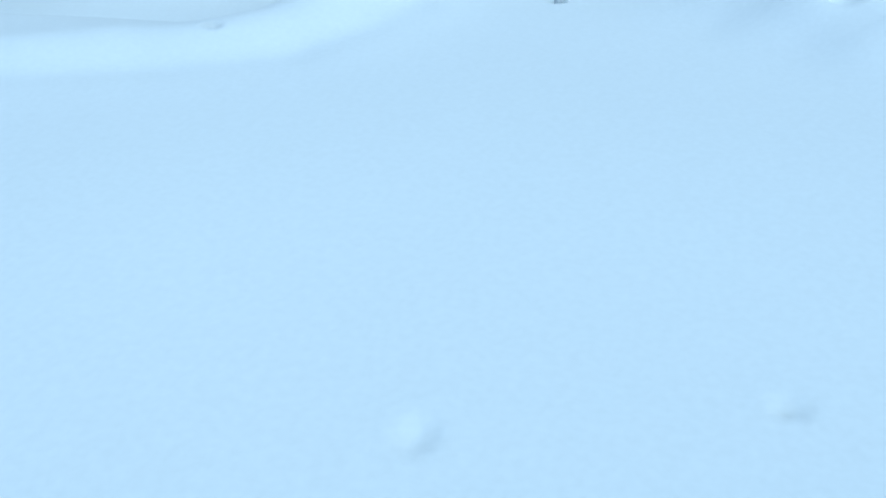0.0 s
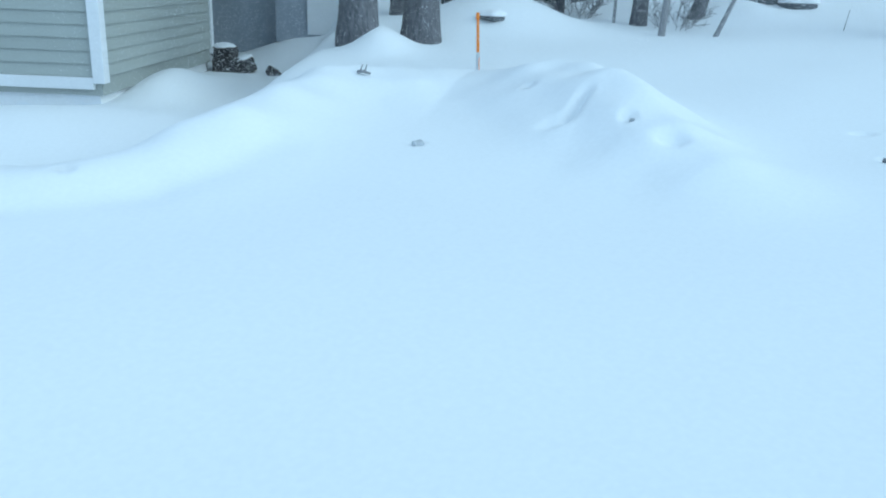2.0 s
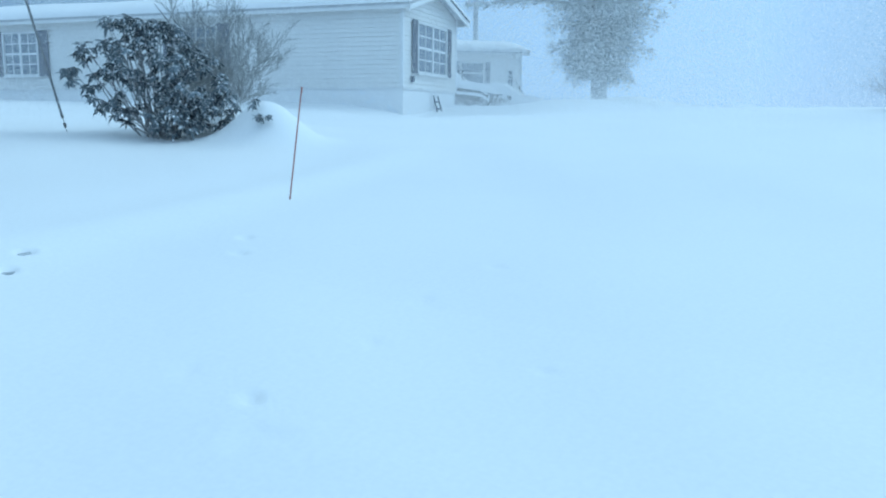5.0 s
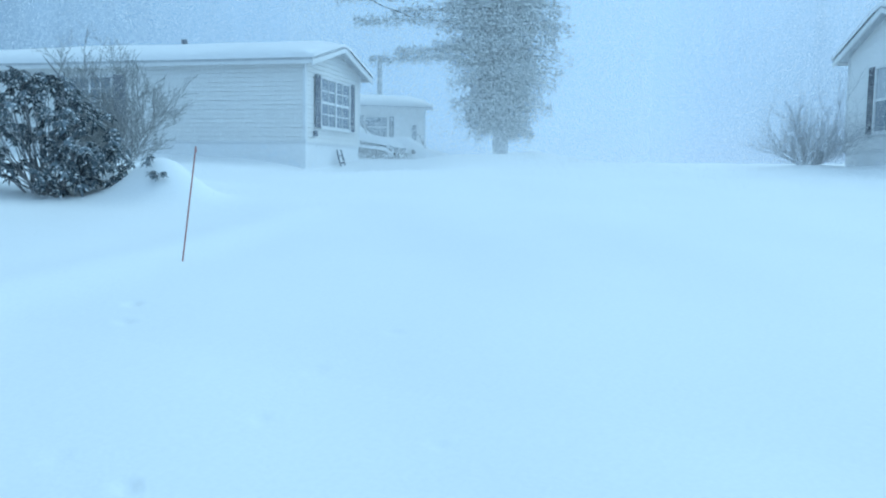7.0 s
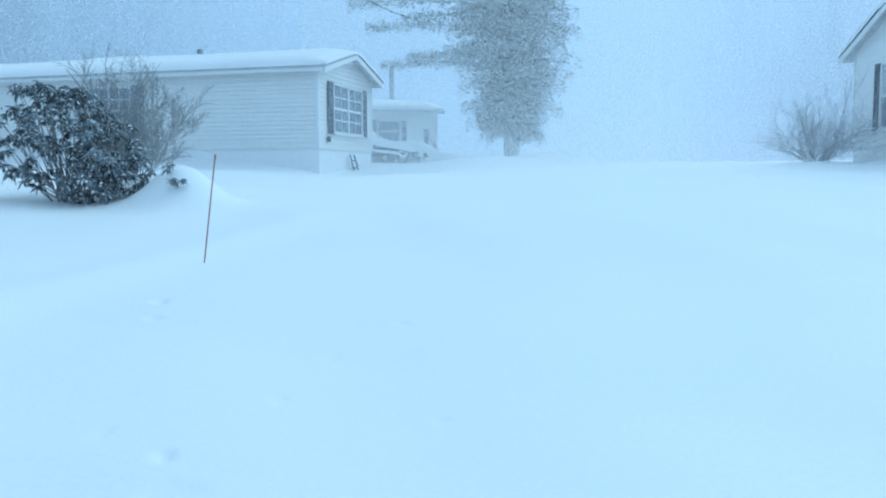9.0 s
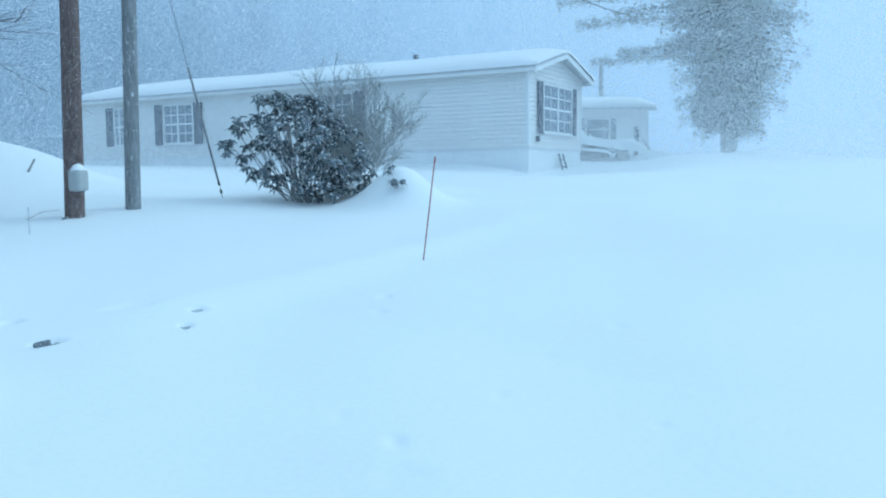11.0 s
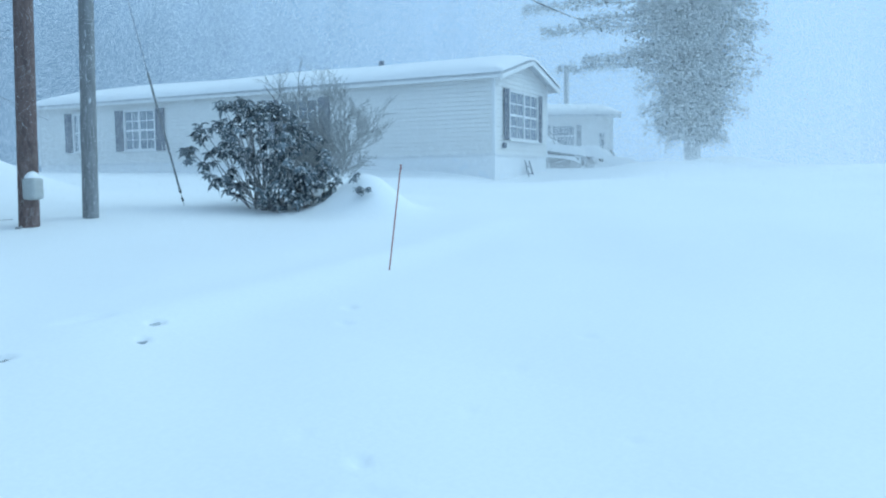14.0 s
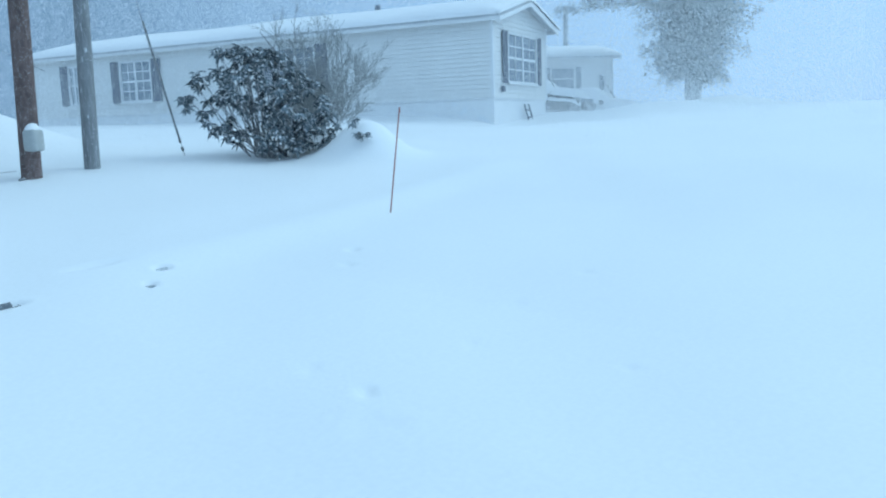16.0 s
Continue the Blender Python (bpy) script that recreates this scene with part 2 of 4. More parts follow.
def height(x, y):
    """Height of the snow's surface, for arrays or single values."""
    x, y = np.asarray(x, float), np.asarray(y, float)
    d = np.sqrt(x * x + y * y)
    ahead = np.clip(((x + y) / (d + 0.5) + 0.9) / 1.2, 0, 1)
    z = 2.0 * np.tanh(0.05 * np.maximum(d - 0.05, 0)) * ahead * ahead * (3 - 2 * ahead)
    # level hollow between the bank and the near house
    s1 = (x + 1.42) * -0.949 + (y - 4.04) * 0.315
    behind = np.minimum(np.minimum(s1, y - 3.72), -1.2 - x + np.maximum(0, 5.9 - y))
    w = 0.5 * (1 + np.tanh((behind - 0.36) / 0.2))
    z = z * (1 - w) + (0.18 + 0.01 * np.maximum(y - 5, 0)) * w
    # ploughed bank: the highest of the swells along its crest
    swell = np.zeros_like(z)
    for (ax, ay, ah, aw), (bx, by, bh, bw) in zip(CREST, CREST[1:]):
        ux, uy = bx - ax, by - ay
        s = np.clip(((x - ax) * ux + (y - ay) * uy) / (ux * ux + uy * uy), 0, 1)
        r2 = (x - ax - s * ux) ** 2 + (y - ay - s * uy) ** 2
        w = aw + s * (bw - aw)
        swell = np.maximum(swell, (ah + s * (bh - ah)) * np.exp(-r2 / (w * w)))
    scour = np.full_like(z, 9.0)
    for (ax, ay), (bx, by) in zip(TROUGH, TROUGH[1:]):
        ux, uy = bx - ax, by - ay
        s = np.clip(((x - ax) * ux + (y - ay) * uy) / (ux * ux + uy * uy), 0, 1)
        scour = np.minimum(scour, (x - ax - s * ux) ** 2 + (y - ay - s * uy) ** 2)
    z = z - 0.035 * np.exp(-scour / 0.018)
    lumps = np.sin(6.1 * x + 2.3 * y + 1.1 * np.sin(3.7 * y)) * np.sin(5.3 * y - 3.1 * x) + 0.5 * np.sin(13.0 * x - 4.0 * y) * np.sin(11.0 * y + 5.0 * x)
    z = z + swell * (1 + 0.1 * lumps)
    for mx, my, mh, rx, ry in MOUNDS:
        z = z + mh * np.exp(-((x - mx) / rx) ** 2 - ((y - my) / ry) ** 2)
    # low lip where the cleared drive meets the lawn
    edge = (y - 4.95 + 0.25 * np.sin(0.5 * x)) / 0.3
    run = np.clip((x - 2.5) / 1.5, 0, 1) * np.clip((10 - x) / 3, 0, 1)
    z = z + run * (0.05 * np.exp(-(edge**2)) + 0.03 * (np.tanh(edge) - 1))
    # wind ripples
    z = z + 0.012 * np.sin(1.3 * x + 0.7 * y + np.sin(0.9 * y)) + 0.008 * np.sin(2.9 * y - 1.7 * x + 1.3 * np.sin(1.1 * x))
    for hx, hy, hd, hr, turn, ratio in HOLES:
        c, s = math.cos(turn), math.sin(turn)
        u, v = (x - hx) * c + (y - hy) * s, -(x - hx) * s + (y - hy) * c
        q = (u / (hr * ratio)) ** 2 + (v / hr) ** 2
        z = z - hd * np.exp(-q * q) + 0.1 * hd * np.exp(-(((np.sqrt(q) - 1.7) / 0.6) ** 2))
    return z


def hz(x, y):
    return float(height(x, y))


def spread_axis(lo, hi, step, far, growth):
    inner = list(np.arange(lo, hi + step / 2, step))
    out, s, v = [], step, hi
    while v < far:
        s *= growth
        v += s
        out.append(v)
    back, s, v = [], step, lo
    while v > -far:
        s *= growth
        v -= s
        back.append(v)
    return np.array(back[::-1] + inner + out)


gx, gy = spread_axis(-3.0, 6.5, 0.03, 900, 1.07), spread_axis(0.6, 7.2, 0.03, 900, 1.07)
X, Y = np.meshgrid(gx, gy)
Z = height(X, Y)
nx, ny = len(gx), len(gy)
idx = np.arange(nx * ny).reshape(ny, nx)
quads = np.stack([idx[:-1, :-1], idx[:-1, 1:], idx[1:, 1:], idx[1:, :-1]], -1).reshape(-1, 4)
gm = bpy.data.meshes.new("ground")
gm.from_pydata(np.stack([X, Y, Z], -1).reshape(-1, 3).tolist(), [], quads.tolist())
gm.polygons.foreach_set("use_smooth", [True] * len(gm.polygons))
gm.materials.append(SNOW)
tagged(new("ground", gm), "deep fresh snow with drifts and ploughed banks", "snow", kind="structure")


# ---- mobile homes ----
def lap_wall(home, siding, m, run, z0, z1, course, gable=None, depth=0.026, gap=0.012):
    """Clapboard courses along x, each a plank leaning out at its foot; gable(z) gives the run at a height."""
    n = max(1, round((z1 - z0) / course))
    shared = None
    for k in range(n):
        a, b = z0 + (z1 - z0) * k / n, z0 + (z1 - z0) * (k + 1) / n
        level = not gable or gable(b) == (0, run)
        if not (level and shared):
            (la, ra), (lb, rb) = (gable(a), gable(b)) if gable else ((0, run), (0, run))
            bm = bmesh.new()
            v = [bm.verts.new(q) for q in ((la, -depth, 0), (ra, -depth, 0), (rb, -0.004, b - a - gap), (lb, -0.004, b - a - gap), (la, 0.02, 0), (ra, 0.02, 0), (rb, 0.02, b - a - gap), (lb, 0.02, b - a - gap))]
            for f in ((0, 1, 2, 3), (4, 5, 1, 0), (5, 4, 7, 6), (3, 2, 6, 7), (0, 3, 7, 4), (1, 5, 6, 2)):
                if len({tuple(v[q].co) for q in f}) == 4:
                    bm.faces.new([v[q] for q in f])
            o = part("siding_plank", bm, siding, home)
            if level:
                shared = o.data
        else:
            o = new("siding_plank", shared)
            o.parent = home
        o.matrix_local = m @ pose(0, 0, a)


def window_unit(house, m, w, h, cols, rows, shutter_w, sashes=1, name="window", label="white double window with slate shutters", shade=None):
    """A window in the plane x-z, facing -y, its lower left corner at the origin of m."""
    root = new(name)
    root.parent, root.matrix_local = house, m
    tagged(root, label)
    f = 0.05
    bm = bmesh.new()
    box(-f, -0.05, -f, w + f, 0.0, 0, 0, bm), box(-f, -0.05, h, w + f, 0.0, h + f, 0, bm)
    box(-f, -0.05, 0, 0, 0.0, h, 0, bm), box(w, -0.05, 0, w + f, 0.0, h, 0, bm)
    for s in range(1, sashes):
        box(w * s / sashes - 0.035, -0.045, 0, w * s / sashes + 0.035, 0.0, h, 0, bm)
    part("window_frame", bm, TRIM, root)
    part("window_sill", box(-f - 0.02, -0.09, -f - 0.04, w + f + 0.02, 0.0, -f - 0.002, 0.008), TRIM, root)
    for c in range(sashes):
        part("pane", box(w * c / sashes + 0.03, -0.015, 0.01, w * (c + 1) / sashes - 0.03, -0.008, h - 0.01), GLASS, root)
    for r in range(1, rows):
        t = 0.03 if r * 2 == rows else 0.014
        part("glazing_bar", box(0, -0.032, h * r / rows - t, w, -0.016, h * r / rows + t), TRIM, root)
    for c in range(1, cols):
        if (c * sashes) % cols:
            part("glazing_bar", box(w * c / cols - 0.012, -0.03, 0, w * c / cols + 0.012, -0.017, h), TRIM, root)
    for side in (-1, 1) if shutter_w else ():
        x0 = -f - 0.02 - shutter_w if side < 0 else w + f + 0.02
        bm = box(x0, -0.05, -0.06, x0 + shutter_w, -0.02, h + 0.06, 0.006)
        for k in range(22):
            zz = (h - 0.1) * (k + 0.5) / 22 + 0.05
            box(x0 + 0.05, -0.058, zz - 0.014, x0 + shutter_w - 0.05, -0.048, zz + 0.006, 0, bm)
        part("shutter", bm, shade or SHUTTER, root)
    return root


def mobile_home(name, m, width, length, z_skirt, z_eave, rise, siding, label, course=0.11, roof_snow=0.34, gap=0.0045, depth=0.026):
    """Gable wall on x from 0 to width at y = 0, the long walls running back along +y; heights above the origin of m."""
    home = empty(name, m, label, "mobile home", "mobile homes")
    oh = 0.28
    gable = lambda z: (0, width) if z < z_eave else ((z - z_eave) / rise * width / 2, width - (z - z_eave) / rise * width / 2)
    lap_wall(home, siding, pose(0, 0, 0), width, z_skirt, z_eave + rise, course, gable, depth, gap)
    lap_wall(home, siding, pose(0, length, 0, 0, 0, -90), length, z_skirt, z_eave, course, None, depth, gap)
    lap_wall(home, siding, pose(width, 0, 0, 0, 0, 90), length, z_skirt, z_eave, course, None, depth, gap)
    lap_wall(home, siding, pose(width, length, 0, 0, 0, 180), width, z_skirt, z_eave + rise, course, gable, depth, gap)
    # Grey core shows through the course gaps, imitating shadow lines under the laps.
    part("wall_core", box(0.03, 0.03, z_skirt - 0.6, width - 0.03, length - 0.03, z_eave - 0.03), FASCIA, home)
    for x in (0, width):
        for y in (0, length):
            part("corner_trim", box(x - 0.05 if x == 0 else x - 0.04, y - 0.022 if y == 0 else y - 0.06, z_skirt, x + 0.04 if x == 0 else x + 0.05, y + 0.06 if y == 0 else y + 0.022, z_eave, 0.006), TRIM, home)
    part("skirting", box(0.004, 0.004, -0.8, width - 0.004, length - 0.004, z_skirt - 0.052, 0.01), SKIRT, home, "pale skirting half buried in snow")
    part("starter_trim", box(-0.025, -0.025, z_skirt - 0.05, width + 0.025, length + 0.025, z_skirt - 0.004, 0.004), TRIM, home)
    slope = rise / (width / 2)
    for side in (0, 1):
        bm = bmesh.new()
        xs, xr = (-oh, width / 2) if side == 0 else (width + oh, width / 2)
        zs, zr = z_eave - oh * slope, z_eave + rise
        co = [(xs, -oh, zs), (xr, -oh, zr), (xr, length + oh, zr), (xs, length + oh, zs)]
        lo, up = [bm.verts.new(c) for c in co], [bm.verts.new((c[0], c[1], c[2] + 0.07)) for c in co]
        bm.faces.new(lo), bm.faces.new(up[::-1])
        for k in range(4):
            bm.faces.new((lo[k], up[k], up[(k + 1) % 4], lo[(k + 1) % 4]))
        bmesh.ops.recalc_face_normals(bm, faces=bm.faces)
        part("roof", bm, FASCIA, home, "grey eave under a thick cap of snow")
        for y0 in (-oh - 0.03, length + oh - 0.01):
            bm = bmesh.new()
            co = [(xs, y0, zs - 0.12), (xr, y0, zr - 0.12), (xr, y0, zr - 0.004), (xs, y0, zs - 0.004)]
            lo, up = [bm.verts.new(c) for c in co], [bm.verts.new((c[0], c[1] + 0.04, c[2])) for c in co]
            bm.faces.new(lo), bm.faces.new(up[::-1])
            for k in range(4):
                bm.faces.new((lo[k], up[k], up[(k + 1) % 4], lo[(k + 1) % 4]))
            bmesh.ops.recalc_face_normals(bm, faces=bm.faces)
            part("rake_board", bm, TRIM, home, "white rake board")
        xa, xb = sorted((xs, xs + (0.03 if side == 0 else -0.03)))
        part("eave_board", box(xa, -oh + 0.02, zs - 0.08, xb, length + oh - 0.02, zs - 0.004, 0.004), TRIM, home)
    # snow cap that swells over ridge and eaves
    bm = bmesh.new()
    nxs, nys = 26, max(12, int(length * 3))
    rows = []
    for j in range(nys + 1):
        y = -oh - 0.04 + (length + 2 * oh + 0.08) * j / nys
        row = []
        for i in range(nxs + 1):
            x = -oh - 0.05 + (width + 2 * oh + 0.1) * i / nxs
            edge = min(i, nxs - i, j, nys - j)
            t = roof_snow * (0.3 if edge == 0 else 0.75 if edge == 1 else 1.0) * (0.9 + 0.25 * noise.noise((x * 0.5, y * 0.35, 3.1)))
            zz = z_eave + rise - abs(x - width / 2) * slope + 0.072
            zz = zz - 0.05 * math.exp(-((x - width / 2) / 0.2) ** 2)
            row.append((bm.verts.new((x, y, zz + t)), bm.verts.new((x, y, zz - 0.01))))
        rows.append(row)
    for j in range(nys):
        for i in range(nxs):
            a, b, c, d = rows[j][i], rows[j][i + 1], rows[j + 1][i + 1], rows[j + 1][i]
            bm.faces.new((a[0], b[0], c[0], d[0]))
            if j == 0:
                bm.faces.new((a[1], b[1], b[0], a[0]))
            if j == nys - 1:
                bm.faces.new((c[1], d[1], d[0], c[0]))
            if i == 0:
                bm.faces.new((a[1], a[0], d[0], d[1]))
            if i == nxs - 1:
                bm.faces.new((b[0], b[1], c[1], c[0]))
    part("roof_snow", bm, ROOF_SNOW, home, "thick smooth cap of fresh snow", smooth=True)
    return home


SIDE = math.degrees(math.atan2(0.147, 0.989))
home_a = mobile_home("mobile_home", pose(17.70, 10.97, 1.40, 0, 0, SIDE), 3.66, 16.8, 0.68, 2.64, 0.49, SIDING, "cream vinyl mobile home with snow-capped roof and slate shutters", roof_snow=0.2, depth=0.017)
window_unit(home_a, pose(0.85, -0.016, 1.1), 1.95, 1.16, 4, 4, 0.3, 2)
for along, w in ((11.42, 1.25), (14.57, 0.45), (5.3, 1.25)):
    window_unit(home_a, pose(-0.016, along + w, 1.1, 0, 0, -90), w, 1.16, 4, 4, 0.36, 2)
part("roof_vent", tube(bmesh.new(), [(1.6, 4.2, 3.0), (1.6, 4.2, 3.3), (1.6, 4.2, 3.31), (1.6, 4.2, 3.42)], [0.05, 0.05, 0.08, 0.08], 10), SHUTTER, home_a, "small dark vent pipe on the snowy roof")
part("outlet_box", box(0.42, -0.08, 0.82, 0.56, -0.015, 0.96, 0.01), SHUTTER, home_a)

home_b = mobile_home("mobile_home", pose(23.40, -1.0, 1.45, 0, 0, -158.67), 4.0, 14, 0.6, 2.9, 0.8, SIDING_WHITE, "white mobile home gable with dark shutters and snowy roof", gap=0.002, depth=0.012)
sash_window = window_unit(home_b, pose(1.45, -0.016, 1.0), 0.82, 1.42, 1, 2, 0.27, 1, label="white sash window with dark shutters", shade=SHUTTER_DARK)
part("blind", box(0.035, -0.0155, 0.74, 0.785, -0.0152, 1.405), BLIND, sash_window, "pale blind drawn over the upper sash")

# the far home, behind the parked cars
home_c = mobile_home("mobile_home", pose(34.45, 15.34, 1.75, 0, 0, 39.4), 4.2, 9, 0.5, 2.5, 0.45, SIDING_WHITE, "pale far mobile home dimmed by blowing snow", course=0.2, roof_snow=0.22, gap=0.003, depth=0.014)
window_unit(home_c, pose(-0.016, 2.7, 1.15, 0, 0, -90), 1.0, 0.85, 1, 2, 0.22, 1, label="small far window, haze painted into its grey shutters", shade=SHUTTER_HAZED)
window_unit(home_c, pose(-0.016, 0.62, 1.0, 0, 0, -90), 0.26, 0.7, 1, 1, 0, 1, label="narrow far window")


# ---- poles, stakes ----
def utility_pole(x, y, top, r, mat, label, lean=(0, 0)):
    z = hz(x, y)
    root = empty("utility_pole", pose(x, y, z), label, "utility pole")
    hts = (-0.4, 0.0, 0.8, 2, 4, top)
    part("shaft", tube(bmesh.new(), [(lean[0] * h, lean[1] * h, h) for h in hts], [r * (1 - 0.03 * h) for h in hts], 20), mat, root, smooth=True)
    return root


pole_a = utility_pole(4.89, 8.79, 8.5, 0.104, POLE_BROWN, "dark brown creosoted utility pole with grey meter box", (0.013, -0.016))
pole_b = utility_pole(5.65, 8.88, 8.8, 0.088, POLE_GREY, "weathered grey utility pole plastered with snow", (0.013, -0.016))

# meter box on the brown pole
meter = empty("meter_box", pose(4.87, 8.66, hz(4.88, 8.8) + 0.28, 0, 0, 32) @ Matrix.Diagonal((0.86, 0.86, 0.86, 1)), "grey rounded meter box capped with snow on the pole", "meter box")
bm = box(-0.12, -0.09, 0, 0.12, 0.07, 0.27, 0.045)
part("case", bm, METER, meter, smooth=True)
bm = bmesh.new()
bmesh.ops.create_uvsphere(bm, u_segments=16, v_segments=8, radius=1)
for v in bm.verts:
    v.co = Vector((v.co.x * 0.115, v.co.y * 0.075, 0.262 + (v.co.z * 0.085 + 0.02 * v.co.x if v.co.z > 0 else v.co.z * 0.01)))
part("snow_cap", bm, ROOF_SNOW, meter, smooth=True)
part("latch", box(0.115, -0.02, 0.12, 0.145, 0.0, 0.16, 0.004), FASCIA, meter)


# guy wires
def guy(foot, top, guard_len, guard_r, guard_mat, label):
    foot, top = Vector(foot), Vector(top)
    way = (top - foot).normalized()
    root = empty("guy_wire", Matrix.Translation(foot), label, "guy wire", "guy wires of the poles")
    part("strand", tube(bmesh.new(), [(-0.2 * way), (top - foot)], [0.0032, 0.0032], 6), CABLE, root)
    part("guard", tube(bmesh.new(), [way * 0.25, way * (0.25 + guard_len * 0.5), way * (0.25 + guard_len)], [guard_r] * 3, 10), guard_mat, root)
    for d in (0.1, 0.22):
        part("clamp", tube(bmesh.new(), [way * d, way * (d + 0.05)], [0.016, 0.016], 8), CABLE, root)
    return root


guy((7.35, 9.43, hz(7.35, 9.43) - 0.03), (5.72, 8.84, 5.3), 1.6, 0.014, POLE_GREY, "slanting steel guy wire with a grey guard, anchored in snow")
guy((4.79, 11.09, hz(4.79, 11.09) - 0.03), (6.14, 11.7, 7.2), 1.95, 0.045, GUARD_YELLOW, "slanting guy wire in a pale yellow plastic guard")


# driveway marker stakes
def stake(x, y, h, r, mat, lean, label, tip=None):
    z = hz(x, y)
    root = empty("marker_stake", pose(x, y, z), label, "marker stake", "driveway markers")
    part("rod", tube(bmesh.new(), [(-lean[0] * 0.2, -lean[1] * 0.2, -0.2), (lean[0] * h * 0.5, lean[1] * h * 0.5, h * 0.5), (lean[0] * h, lean[1] * h, h)], [r, r, r * 0.9], 10), mat, root, smooth=True)
    part("cap", tube(bmesh.new(), [(lean[0] * h, lean[1] * h, h - 0.03), (lean[0] * (h + 0.015), lean[1] * (h + 0.015), h + 0.015)], [r * 1.25, r * 1.1], 10), mat, root)
    if tip:
        part("sleeve", tube(bmesh.new(), [(0, 0, -0.1), (lean[0] * tip, lean[1] * tip, tip)], [r * 1.05, r * 1.05], 10), FASCIA, root, "grey lower sleeve")
    return root


stake(0.14, 6.3, 0.40, 0.0115, ORANGE, (-0.05, 0), "bright orange marker stake standing in the snow bank", 0.13)
stake(5.77, 4.58, 0.88, 0.006, RED, (0.085, -0.09), "thin haze-dulled red marker stake leaning in the snow")
stake(4.09, 8.16, 0.25, 0.005, FASCIA, (0, 0), "thin pale stake in the snow")

# ---- the near house with pale green siding ----
HX, HY, HZ = -2.87, 6.66, 0.44
near_house = empty("near_house", pose(HX, HY, HZ), "house with pale green clapboard siding and white corner trim", "house")
EX = 6.0  # run of the front wall
DEEP = 3.0
part("wall_core", box(-EX, 0.03, -0.1, -0.03, DEEP, 2.5), SIDING_NEAR, near_house)
part("wall_core", box(-EX, DEEP + 0.002, -0.1, -0.9, 7.2, 2.5), SIDING_NEAR, near_house)
part("foundation", box(-EX, 0.07, -0.9, -0.07, DEEP - 0.04, -0.06, 0.01), SKIRT, near_house, "pale rendered foundation dusted with snow")
part("foundation", box(-EX, DEEP + 0.05, -0.9, -0.95, 7.15, -0.105, 0.01), SKIRT, near_house)


def plank(length, course):
    bm = bmesh.new()
    v = [bm.verts.new(p) for p in ((0, -0.02, 0), (length, -0.02, 0), (length, -0.018, 0.012), (0, -0.018, 0.012), (length, -0.004, course), (0, -0.004, course), (0, 0.02, 0), (length, 0.02, 0), (length, 0.02, course), (0, 0.02, course))]
    for f in ((0, 1, 2, 3), (3, 2, 4, 5), (6, 7, 1, 0), (5, 4, 8, 9), (0, 3, 5, 9, 6), (1, 7, 8, 4, 2)):
        bm.faces.new([v[k] for k in f])
    bmesh.ops.recalc_face_normals(bm, faces=bm.faces)
    me = bpy.data.meshes.new("siding_plank")
    bm.to_mesh(me)
    bm.free()
    me.materials.append(SIDING_NEAR)
    return me


COURSE = 0.102
front, side = plank(EX - 0.06, COURSE), plank(DEEP - 0.06, COURSE)
for k in range(24):
    o = new("siding_plank", front)
    o.parent, o.matrix_local = near_house, pose(-EX, 0.025, 0.05 + COURSE * k)
    o = new("siding_plank", side)
    o.parent, o.matrix_local = near_house, pose(-0.025, 0.06, 0.05 + COURSE * k, 0, 0, 90)
part("corner_trim", box(-0.085, -0.02, 0.0, 0.015, 0.085, 2.5, 0.008), TRIM, near_house, "white corner board")
part("starter_trim", box(-EX, -0.012, -0.05, -0.087, 0.05, 0.047, 0.006), TRIM, near_house, "white skirt board")
part("corner_trim", box(-0.055, DEEP - 0.06, -0.1, 0.004, DEEP + 0.02, 2.5, 0.006), TRIM, near_house)
part("roof", box(-EX - 0.3, -0.35, 2.5, 0.3, 7.4, 2.62, 0.02), FASCIA, near_house)
part("roof_snow", box(-EX - 0.32, -0.38, 2.622, 0.33, 7.42, 2.9, 0.1), ROOF_SNOW, near_house, smooth=True)

# a pale panel and dark rails in the lee of the house
shed = empty("shed", pose(-2.42, 10.9, hz(-1.9, 10.8), 0, 0, -4), "plain blue-grey shed wall behind the trees", "shed")
part("wall", box(0, 0, -0.3, 1.0, 1.8, 2.0, 0.01), SHED_WALL, shed)
part("door", box(0.42, -0.03, 0.02, 0.95, -0.003, 1.8, 0.008), SKIRT, shed, "grey door")
part("roof_snow", box(-0.2, -0.25, 2.003, 1.2, 2.0, 2.25, 0.09), ROOF_SNOW, shed, smooth=True)
porch = empty("porch", pose(-3.6, 11.2, hz(-2.9, 11.2)), "low grey porch with a dark wooden rail in snow", "porch")
part("deck", box(0, 0, -0.3, 1.45, 1.6, 0.72, 0.01), SHED_WALL, porch)
for x in (0.9, 1.1, 1.24, 1.42):
    part("post", box(x - 0.05, 0.02, 0.722, x, 0.07, 1.6, 0.006), TWIG, porch)
part("bar", box(0.5, 0.01, 1.603, 1.45, 0.08, 1.65, 0.006), TWIG, porch)


